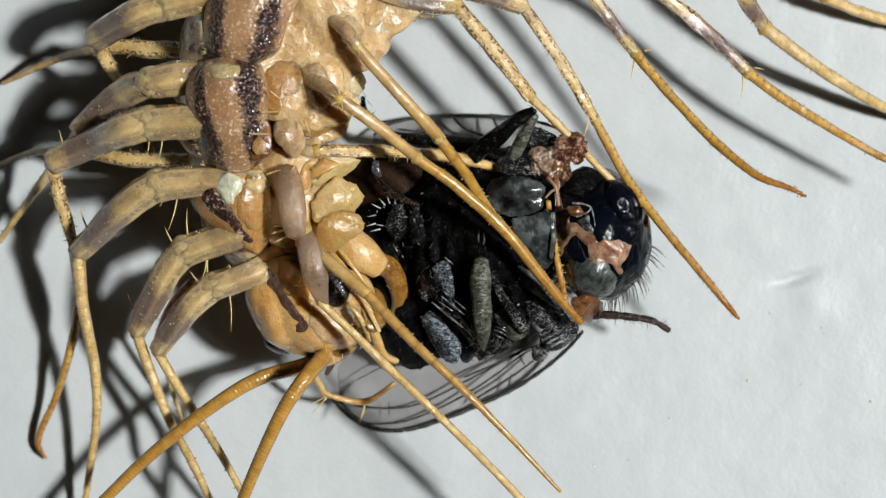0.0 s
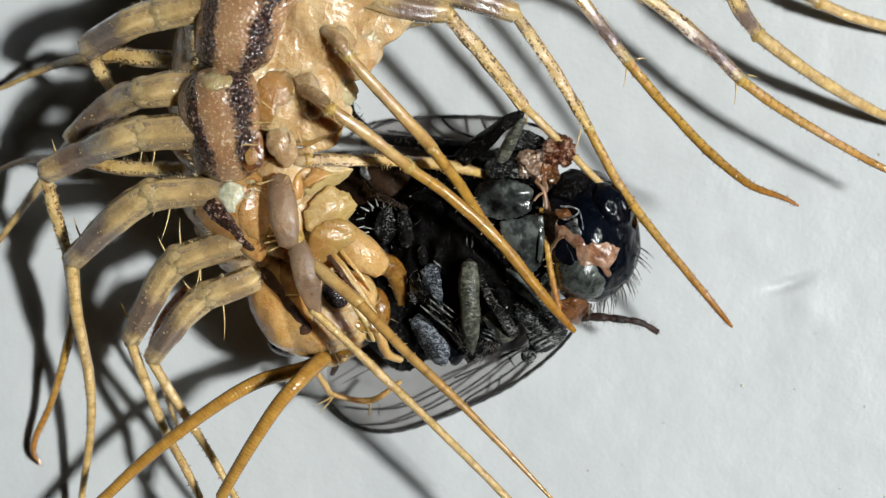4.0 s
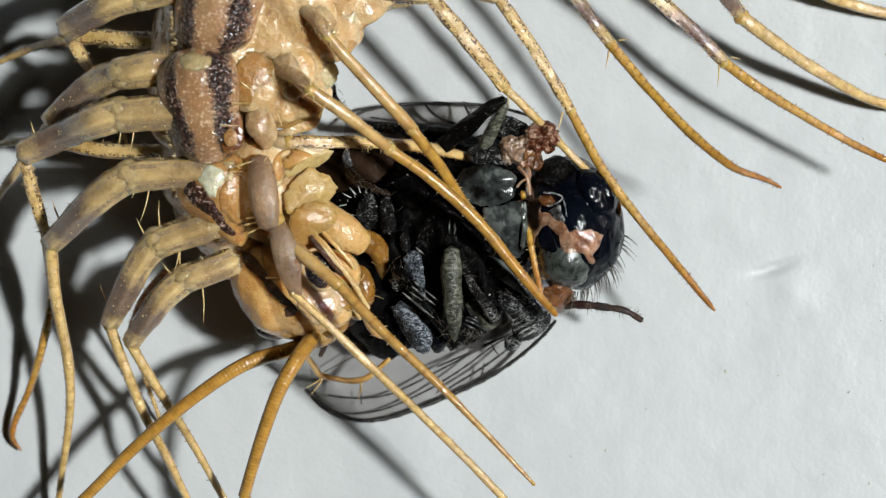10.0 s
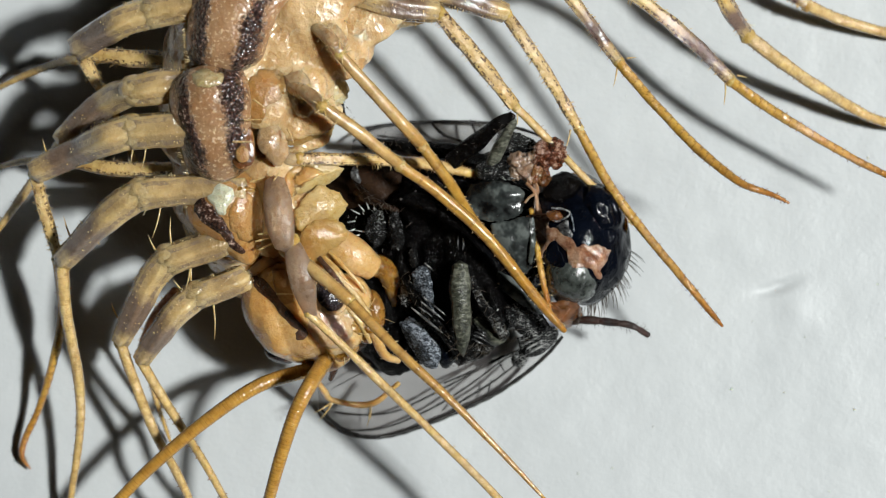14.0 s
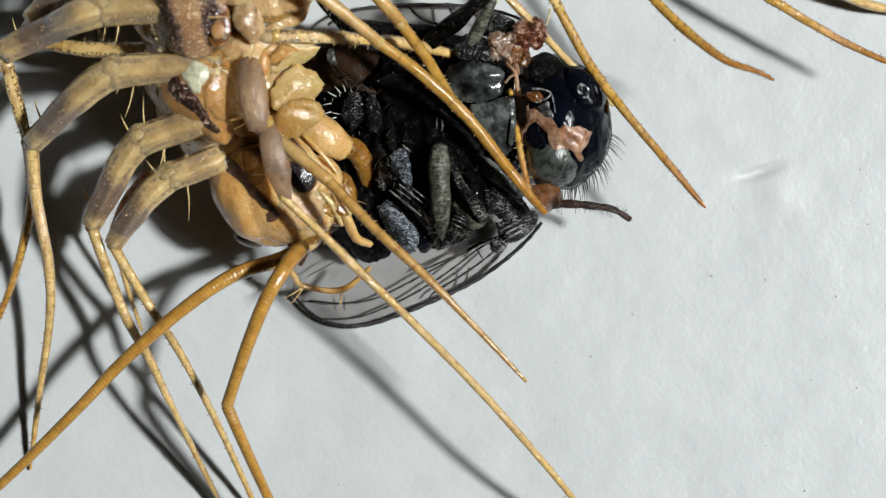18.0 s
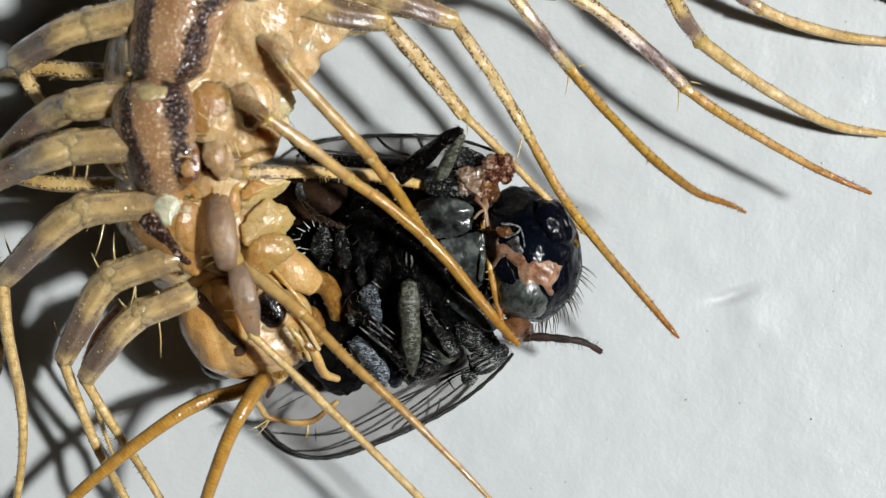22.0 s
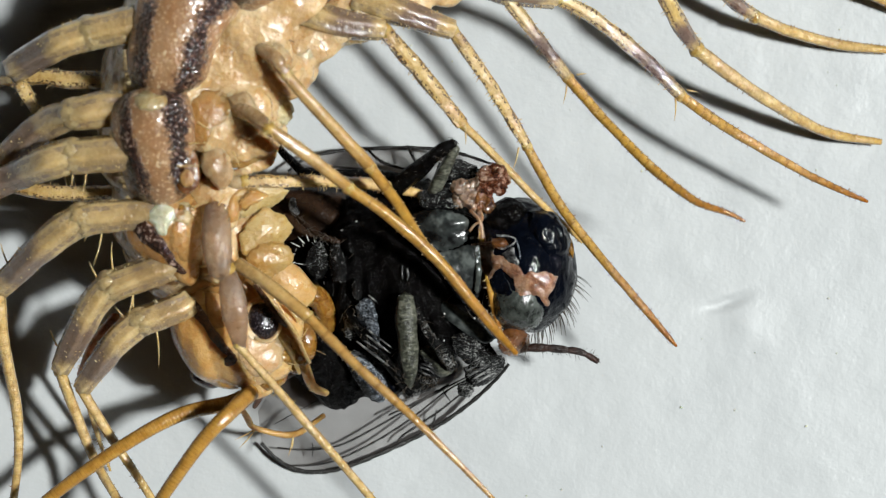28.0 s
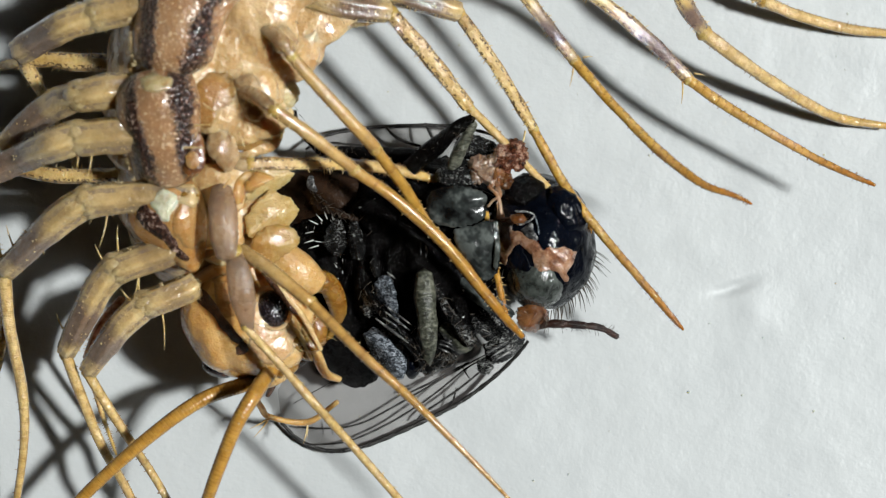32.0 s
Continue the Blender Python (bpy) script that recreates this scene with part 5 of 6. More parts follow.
            hair(hb, tuple(p), tuple(side[k] + rnd.uniform(-0.5, 0.5) for k in range(3)), rnd.uniform(0.05, 0.13), 0.008)
    part("hair_fringe", hb, SPINE, centipede, "fine pale bristles along the plate rims")
    for a, d, n in (((-4.28, 2.95, 5.00), (1, 0.1, 0.2), 0.40), ((-4.51, 2.50, 5.00), (1, 0.05, 0.2), 0.46), ((-4.09, 3.39, 5.00), (0.8, -0.5, 0.2), 0.34), ((-4.19, 1.67, 4.40), (1, 0.4, 0.3), 0.36), ((-3.72, 1.67, 4.30), (0.6, 1, 0.4), 0.3), ((-3.38, 2.79, 4.60), (0.5, -1, 0.3), 0.34),
                    ((-4.02, 0.58, 4.20), (1, 0.15, 0.2), 0.5), ((-4.09, 0.43, 4.10), (1, 0.3, 0.2), 0.55), ((-4.02, 0.25, 4.00), (1, 0.55, 0.2), 0.5), ((-3.67, -0.68, 3.50), (1, 0.05, 0.2), 0.4)):
        bm = B()
        hair(bm, a, d, n, 0.026, 0.06)
        part("spur", bm, SPINE, centipede, "stout golden spur")


def spines(parent, pts, radii, n, size, mat, seed, r=0.02):
    rnd = random.Random(seed)
    bm = B()
    q = spline(np.column_stack([pts, radii]), 40)
    for i in range(n):
        k = rnd.randrange(2, 38)
        t = Vector(q[k + 1, :3] - q[k - 1, :3]).normalized()
        s = t.cross(Vector((0, 0, 1))).normalized()
        a = rnd.choice((rnd.uniform(-0.5, 0.6), rnd.uniform(2.6, 3.6)))
        d = s * math.cos(a) + Vector((0, 0, 1)) * math.sin(a)
        hair(bm, tuple(Vector(q[k, :3]) + d * q[k, 3] * 0.9), tuple(d + t * rnd.uniform(0, 0.7)), size * rnd.uniform(0.5, 1.6), r)
    return part("fringe", bm, mat, parent)


def knee(parent, c, r):
    bm = B()
    blob(bm, c, (r * 1.1, r * 1.1, r), (0, 0, 30), 0.15, 2.0, 2, c[0])
    return part("knee", bm, JOINT, parent)


def leg(segments, label="", spikes=(), seed=0, at=None):
    """segments: rows of (name, points, radii, material, joint spacing). The first is the leg's own mesh."""
    top = None
    for name, pts, radii, mat, ring in segments:
        bm = B()
        if name in ("foot", "shank") and not 8 <= seed <= 12:
            radii = [r * 0.80 for r in radii]
        elif name == "foot" and seed > 10:
            radii, ring = [r * 0.80 for r in radii], 0
        angular = mat in (SHANK, TIBIA)
        tube(bm, pts, radii, 9 if angular else 24, 0.09 if angular else 0.05 if ring else 0.10, rough=0.22 if angular else 0.10, rings=ring, ring_depth=0.03, flat=0.5 if mat is VIOLET else 1.0, seed=seed, crest=0.11 if angular or mat in (FEMUR, HIP) else 0.0)
        if top is None:
            top = part("leg", bm, mat, centipede, label or "long banded translucent leg", at=at)
        else:
            piece = part(name, bm, mat, top)
            if angular:
                piece.data.shade_flat()
            if radii[0] < 0.23:
                knee(top, pts[0], radii[0] * 1.1)
            elif mat is FEMUR:
                bm = B()
                blob(bm, pts[0], (radii[0] * 1.08, radii[0] * 1.12, radii[0] * 1.02), (0, 0, 30), 0.08, 1.5, 3, pts[0][0])
                part("joint", bm, HIP, top)
        if mat is not VIOLET:
            dense = mat in (FOOT, FOOTPALE) and ring
            spines(top, pts, radii, 70 if dense else 44 if radii[0] > 0.2 else 40, 0.04 if dense or mat in (HONEY, STRAW, FOOTAMBER) else 0.065, BARB if dense else SPINE, seed + len(name), 0.012)
        if mat in (HIP, FEMUR):
            rnd = random.Random(seed * 7 + len(name))
            q = spline(np.column_stack([pts, radii]), 40)
            bm = B()
            for k in range(46):
                j = rnd.randrange(1, 38)
                t = Vector(q[j + 1, :3] - q[j - 1, :3]).normalized()
                side = t.cross(Vector((0, 0, 1))).normalized()
                w = rnd.uniform(0.1, 3.0)
                d = side * math.cos(w) + side.cross(t) * math.sin(w)
                r = rnd.uniform(0.010, 0.022)
                blob(bm, tuple(Vector(q[j, :3]) + d * q[j, 3] * 0.99), (r, r, r), (0, 0, 0), 0.1, 1.0, 1, k)
            tagged(part("warts", bm, SPINE, top, "tiny glossy warts"), kind="stuff")
    if spikes:
        for a, d, n in spikes:
            bm = B()
            hair(bm, a, d, n, 0.024, 0.16)
            part("spur", bm, SPINE, top, "stout pale spur")
    return top


LEGS = {}


def build_legs():
    # legs reaching out over the white paint
    leg([("thigh", [(0.19, 6.59, 3.60), (1.02, 7.04, 3.90), (1.80, 6.59, 3.90)], [0.265, 0.265, 0.181], TIBIA, 0), ("shank", [(1.80, 6.59, 3.90), (2.65, 5.55, 3.50), (3.59, 4.31, 3.40)], [0.157, 0.169, 0.157], TIBIA, 0),
         ("foot", [(3.61, 4.28, 3.40), (4.38, 3.36, 3.60), (5.31, 2.36, 4.00), (6.11, 1.69, 4.40), (6.80, 1.41, 4.60), (7.13, 1.24, 4.65)], [0.145, 0.133, 0.133, 0.109, 0.072, 0.036], FOOT, 0.19)],
        spikes=(((3.59, 4.23, 3.40), (0, -1, 0.1), 0.5), ((3.79, 4.35, 3.40), (1, 0.3, 0.1), 0.2)), seed=1)
    leg([("thigh", [(-0.77, 6.01, 3.40), (0.07, 5.70, 3.60), (1.21, 5.32, 3.30)], [0.338, 0.289, 0.205], FEMUR, 0), ("shank", [(1.21, 5.30, 3.30), (2.00, 4.18, 2.90), (2.78, 2.93, 2.50)], [0.157, 0.169, 0.145], SHANK, 0),
         ("foot", [(2.79, 2.89, 2.50), (3.47, 1.65, 2.60), (4.18, 0.68, 2.80), (5.02, -0.35, 3.00), (5.61, -1.07, 3.10), (5.85, -1.36, 3.15)], [0.133, 0.133, 0.121, 0.109, 0.084, 0.036], FOOT, 0.19)],
        spikes=(((2.62, 2.86, 2.50), (-0.1, -1, 0.1), 0.5),), seed=2)
    leg([("thigh", [(1.15, 7.09, 3.40), (2.05, 6.26, 3.60), (3.38, 5.97, 3.20)], [0.362, 0.338, 0.217], FEMUR, 0), ("shank", [(3.42, 5.98, 3.20), (4.24, 5.54, 2.90), (5.28, 4.71, 2.70), (6.07, 3.94, 2.50)], [0.181, 0.193, 0.181, 0.157], TIBIA, 0),
         ("foot", [(6.08, 3.92, 2.50), (6.75, 3.43, 2.50), (7.48, 2.97, 2.50), (8.70, 2.27, 2.40), (9.52, 1.86, 2.50), (10.01, 1.64, 2.60)], [0.145, 0.145, 0.133, 0.109, 0.084, 0.048], FOOT, 0.19)],
        spikes=(((5.96, 3.92, 2.50), (0.1, -1, 0.3), 0.55), ((6.21, 4.04, 2.50), (1, 0, 0.1), 0.22)), seed=3)
    leg([("thigh", [(-2.08, 5.74, 3.80), (-1.12, 5.43, 3.90), (-0.26, 5.32, 3.70)], [0.338, 0.289, 0.217], FEMUR, 0), ("shank", [(-0.23, 5.29, 3.70), (0.55, 4.39, 3.50), (1.39, 3.35, 3.30)], [0.193, 0.205, 0.169], SHANK, 0),
         ("foot", [(1.42, 3.32, 3.30), (2.12, 2.64, 3.00), (2.98, 1.77, 2.60), (3.75, 1.08, 2.20), (3.98, 0.84, 2.00)], [0.121, 0.109, 0.096, 0.072, 0.036], FOOTPALE, 0.2)],
        spikes=(((1.45, 3.23, 3.30), (0.2, -1, 0.1), 0.3),), seed=4)
    leg([("thigh", [(4.03, 8.29, 3.40), (4.73, 7.41, 3.80), (5.42, 6.40, 3.40)], [0.362, 0.338, 0.241], FEMUR, 0), ("shank", [(5.42, 6.40, 3.40), (6.09, 5.37, 2.60), (6.43, 4.96, 2.20)], [0.205, 0.217, 0.193], TIBIA, 0),
         ("foot", [(6.46, 4.91, 2.20), (7.54, 4.16, 1.75), (8.82, 3.45, 0.95), (9.61, 3.13, 0.55), (10.69, 2.96, 0.30)], [0.193, 0.181, 0.157, 0.133, 0.096], FOOTPALE, 0.22)], seed=5)
    leg([("thigh", [(4.76, 8.91, 3.20), (5.50, 7.97, 3.00), (6.38, 6.76, 2.00)], [0.338, 0.314, 0.217], FEMUR, 0), ("shank", [(6.38, 6.76, 2.00), (7.43, 5.96, 1.20), (7.87, 5.68, 1.00)], [0.193, 0.193, 0.169], TIBIA, 0),
         ("foot", [(7.87, 5.68, 1.00), (8.64, 5.38, 0.70), (9.77, 5.10, 0.40), (10.94, 4.96, 0.25)], [0.169, 0.157, 0.145, 0.109], FOOTPALE, 0.22)], seed=6)
    leg([("thigh", [(6.22, 9.30, 3.00), (7.73, 7.91, 2.40)], [0.314, 0.217], FEMUR, 0), ("foot", [(7.73, 7.91, 2.40), (9.28, 6.82, 1.20), (10.45, 6.18, 0.60), (11.69, 5.63, 0.25)], [0.181, 0.157, 0.145, 0.109], FOOTPALE, 0.22)], seed=7)
    # legs clasping the fly
    LEGS["over"] = leg([("thigh", [(-3.40, 3.70, 4.20), (-2.95, 3.50, 4.80), (-2.63, 3.23, 5.16)], [0.15, 0.17, 0.14], ROOT, 0), ("shank", [(-2.63, 3.23, 5.16), (-1.93, 2.74, 4.92), (-1.05, 2.05, 4.49)], [0.133, 0.133, 0.121], STRAW, 0),
         ("foot", [(-1.03, 2.02, 4.48), (-0.23, 1.46, 4.10), (0.79, 0.55, 3.70), (1.63, -0.47, 3.30), (2.18, -1.13, 3.02), (2.49, -1.47, 2.87)], [0.121, 0.121, 0.133, 0.121, 0.096, 0.060], HONEY, 0)], "amber leg clasping the fly from above", spikes=tuple(((-2.62, 3.23, 5.20), d, n) for d, n in (((1, 0.5, 0.4), 0.30), ((-0.2, 1, 0.5), 0.34), ((0.5, -1, 0.4), 0.30), ((-1, 0.3, 0.5), 0.28), ((0.6, 1, 0.3), 0.36), ((-0.6, -0.8, 0.5), 0.26))), seed=8)
    leg([("thigh", [(-2.85, 4.95, 4.30), (-2.50, 4.68, 4.75), (-2.28, 4.34, 4.86)], [0.14, 0.16, 0.13], ROOT, 0), ("shank", [(-2.28, 4.34, 4.86), (-1.58, 3.56, 4.50), (-0.58, 2.49, 3.98)], [0.121, 0.133, 0.133], STRAW, 0),
         ("foot", [(-0.56, 2.45, 3.98), (0.01, 1.69, 3.60), (0.55, 0.88, 3.10), (1.28, 0.01, 2.71), (1.89, -0.72, 2.48)], [0.121, 0.121, 0.109, 0.096, 0.060], HONEY, 0)], "amber leg clasping the fly from above", spikes=tuple(((-2.28, 4.34, 4.90), d, n) for d, n in (((1, 0.5, 0.4), 0.30), ((-0.2, 1, 0.5), 0.34), ((0.5, -1, 0.4), 0.26), ((-1, 0.5, 0.5), 0.28), ((0.7, 1, 0.3), 0.32))), seed=9)
    leg([("thigh", [(-3.80, 2.22, 3.55), (-3.45, 2.19, 3.75), (-3.15, 2.17, 3.81)], [0.12, 0.15, 0.14], ROOT, 0), ("shank", [(-3.17, 2.18, 3.81), (-2.20, 2.19, 3.58), (-1.13, 2.16, 3.08)], [0.133, 0.133, 0.121], SHANK, 0),
         ("foot", [(-1.11, 2.16, 3.07), (-0.29, 2.09, 2.71), (0.74, 1.86, 2.48)], [0.121, 0.133, 0.084], FOOTPALE, 0.22)], "straw leg laid along the fly", seed=10)
    leg([("thigh", [(1.77, 1.16, 2.56), (1.95, 0.01, 2.60), (2.16, -1.02, 2.48)], [0.060, 0.072, 0.072], FOOT, 0)], "thin brown leg tip hooked round the head", seed=30)
    # legs raised towards the viewer beside the head
    LEGS["raised"] = leg([("thigh", [(-3.68, 1.75, 4.20), (-3.62, 1.37, 4.40), (-3.55, 0.84, 4.45), (-3.46, 0.34, 4.40)], [0.205, 0.289, 0.301, 0.205], VIOLET, 0), ("shank", [(-3.32, 0.46, 4.20), (-3.18, 0.01, 4.30), (-3.06, -0.52, 4.20), (-2.90, -1.12, 4.05)], [0.157, 0.265, 0.265, 0.121], VIOLET, 0),
         ("foot", [(-2.97, -1.06, 4.05), (-2.31, -1.68, 3.90), (-1.60, -2.38, 3.70), (-0.29, -3.65, 3.40), (1.16, -5.12, 3.10), (2.62, -6.78, 2.60), (3.64, -8.05, 1.40), (4.07, -8.60, 0.30)], [0.109, 0.109, 0.121, 0.109, 0.109, 0.096, 0.084, 0.036], FOOTPALE, 0.3)], "grey-violet leg raised over the head", seed=11, at=(-3.79, 2.13, 3.90))
    LEGS["crossing"] = leg([("thigh", [(-3.50, 0.27, 3.90), (-2.83, -0.20, 4.30), (-2.06, -0.84, 4.50)], [0.145, 0.145, 0.133], STRAW, 0), ("foot", [(-2.08, -0.82, 4.50), (-1.11, -1.82, 4.60), (-0.05, -2.82, 4.60), (1.02, -3.91, 4.50), (2.02, -4.98, 4.40)], [0.145, 0.133, 0.109, 0.084, 0.048], FOOTAMBER, 0.3)],
        "amber leg raised over the head", seed=12, at=(-3.50, 0.27, 3.90))
    # legs of the outer side, arched down to the paint
    leg([("hip", [(-4.55, 5.58, 4.40), (-5.49, 5.43, 4.40), (-6.34, 5.26, 4.23)], [0.338, 0.362, 0.350], HIP, 0), ("thigh", [(-6.28, 5.28, 4.23), (-6.94, 5.07, 4.07), (-7.94, 4.61, 3.11)], [0.338, 0.326, 0.289], FEMUR, 0), ("shank", [(-7.94, 4.59, 3.11), (-7.70, 4.02, 2.48), (-7.35, 3.39, 1.61)], [0.169, 0.169, 0.133], SHANK, 0),
         ("foot", [(-7.35, 3.39, 1.61), (-7.07, 2.56, 0.67), (-6.80, 1.64, 0.18)], [0.121, 0.096, 0.060], FOOTPALE, 0.22)], seed=13)
    leg([("thigh", [(-5.23, 4.29, 3.11), (-6.46, 4.37, 2.79), (-7.71, 4.49, 2.36)], [0.193, 0.193, 0.169], SHANK, 0), ("foot", [(-7.71, 4.49, 2.36), (-8.93, 4.27, 1.20), (-10.30, 3.76, 0.22)], [0.145, 0.109, 0.060], FOOTPALE, 0.22)], seed=14)
    leg([("hip", [(-4.79, 3.69, 4.23), (-5.98, 3.71, 4.23), (-6.68, 3.60, 4.07)], [0.338, 0.350, 0.326], HIP, 0), ("thigh", [(-6.65, 3.63, 4.07), (-7.38, 3.38, 3.29), (-8.35, 2.62, 2.63)], [0.314, 0.314, 0.241], FEMUR, 0), ("foot", [(-8.35, 2.62, 2.63), (-9.42, 1.37, 1.28), (-10.55, 0.01, 0.18)], [0.145, 0.121, 0.060], FOOTPALE, 0.25)], seed=15)
    LEGS["outer_a"] = leg([("hip", [(-4.62, 2.80, 4.22), (-5.74, 2.80, 4.32), (-6.73, 2.75, 4.10)], [0.362, 0.362, 0.350], HIP, 0), ("thigh", [(-6.68, 2.77, 4.11), (-7.19, 2.63, 4.00), (-7.99, 2.35, 3.17), (-8.91, 1.95, 2.71)], [0.350, 0.338, 0.301, 0.265], FEMUR, 0), ("shank", [(-8.93, 1.90, 2.70), (-8.74, 1.05, 2.28), (-8.51, 0.11, 1.89)], [0.157, 0.169, 0.157], SHANK, 0),
         ("foot", [(-8.52, 0.06, 1.88), (-8.45, -1.09, 1.45), (-8.70, -2.21, 1.09), (-9.06, -3.22, 0.65), (-9.40, -3.92, 0.36), (-9.47, -4.30, 0.25), (-9.30, -4.58, 0.15)], [0.145, 0.145, 0.121, 0.096, 0.096, 0.072, 0.024], FOOT, 0.25)],
        spikes=(((-8.61, 2.28, 2.96), (-0.5, 1, 0.5), 0.38), ((-6.69, 2.51, 4.03), (0.1, -1, 0.2), 0.45), ((-6.41, 2.45, 4.02), (0, -1, 0.1), 0.5)), seed=16)
    leg([("thigh", [(-4.70, 2.00, 2.90), (-5.87, 2.01, 2.53), (-7.11, 2.02, 2.26), (-8.21, 2.16, 1.99)], [0.193, 0.181, 0.169, 0.109], SHANK, 0), ("foot", [(-8.21, 2.16, 1.99), (-9.44, 2.21, 1.13), (-10.55, 1.89, 0.22)], [0.109, 0.096, 0.048], FOOTPALE, 0.25)], seed=17)
    LEGS["outer_b"] = leg([("hip", [(-4.34, 1.47, 3.84), (-5.41, 1.54, 3.86), (-6.56, 1.45, 3.73)], [0.362, 0.326, 0.338], HIP, 0), ("thigh", [(-6.52, 1.47, 3.74), (-6.93, 1.23, 3.60), (-7.50, 0.79, 3.25), (-8.34, 0.05, 2.35)], [0.326, 0.326, 0.301, 0.241], FEMUR, 0), ("foot", [(-8.38, -0.01, 2.34), (-8.30, -1.21, 1.96), (-8.08, -2.57, 1.60), (-8.09, -3.69, 1.23), (-8.34, -5.20, 0.72), (-8.54, -6.48, 0.29), (-8.62, -7.00, 0.07)], [0.181, 0.169, 0.145, 0.121, 0.096, 0.072, 0.036], FOOTPALE, 0.32)],
        spikes=(((-8.17, 0.56, 2.60), (-0.5, 1, 0.4), 0.45), ((-6.12, 1.21, 3.67), (-0.05, -1, 0.2), 0.75), ((-6.38, 1.27, 3.68), (-0.2, -1, 0.1), 0.3)), seed=18)
    LEGS["outer_c"] = leg([("hip", [(-4.46, 0.49, 3.40), (-4.84, 0.43, 3.55), (-5.99, 0.04, 3.34)], [0.314, 0.314, 0.326], HIP, 0), ("thigh", [(-5.97, 0.07, 3.35), (-6.28, -0.25, 3.19), (-6.59, -0.74, 2.91), (-7.11, -1.69, 2.25)], [0.314, 0.314, 0.289, 0.217], FEMUR, 0), ("foot", [(-7.11, -1.74, 2.25), (-6.80, -2.68, 1.96), (-6.40, -3.73, 1.67), (-5.90, -4.56, 2.10), (-5.33, -5.82, 1.60), (-4.53, -7.59, 0.45), (-4.18, -8.38, 0.05)], [0.157, 0.145, 0.133, 0.121, 0.096, 0.072, 0.036], FOOTPALE, 0.35)],
        spikes=(((-7.16, -1.20, 2.39), (-0.5, 0.8, 0.3), 0.35), ((-5.51, -0.05, 3.32), (0, -1, 0.2), 0.55), ((-6.26, 0.25, 3.40), (-0.5, 0.7, 0.2), 0.35), ((-5.92, 0.35, 3.43), (-0.2, 1, 0.2), 0.6)), seed=19)
    LEGS["outer_d"] = leg([("hip", [(-4.40, -0.32, 3.15), (-4.56, -0.41, 3.22), (-5.40, -0.71, 3.20)], [0.289, 0.289, 0.301], HIP, 0), ("thigh", [(-5.38, -0.69, 3.20), (-5.68, -0.93, 3.13), (-6.05, -1.32, 2.91), (-6.65, -2.08, 2.25)], [0.289, 0.289, 0.265, 0.205], FEMUR, 0), ("foot", [(-6.66, -2.13, 2.25), (-6.22, -2.92, 2.03), (-5.74, -3.69, 1.81), (-5.17, -4.56, 2.10), (-4.48, -5.95, 1.50), (-3.79, -7.59, 0.45), (-3.49, -8.38, 0.05)], [0.145, 0.133, 0.121, 0.109, 0.096, 0.072, 0.036], FOOTPALE, 0.35)],
        spikes=(((-5.04, -0.85, 3.20), (0.25, -1, 0.2), 0.8), ((-5.70, -0.61, 3.20), (-0.7, 0.6, 0.2), 0.3), ((-5.52, -0.47, 3.20), (-0.1, 1, 0.2), 0.6)), seed=20)
    leg([("thigh", [(-5.92, -0.60, 1.89), (-6.40, -1.21, 1.74), (-6.72, -1.86, 1.45)], [0.109, 0.133, 0.096], PINK, 0), ("foot", [(-6.72, -1.86, 1.45), (-6.48, -2.97, 0.72), (-6.18, -3.99, 0.15)], [0.084, 0.072, 0.036], FOOTPALE, 0.3)], "pinkish leg tucked behind", seed=21)


HEAD_AT = (-4.05, -0.35, 2.50)
FEELER_A = (-2.77, -2.08, 2.44)
FEELER_B = (-2.69, -2.00, 2.70)
ELBOW = (-4.03, -5.45, 3.00)


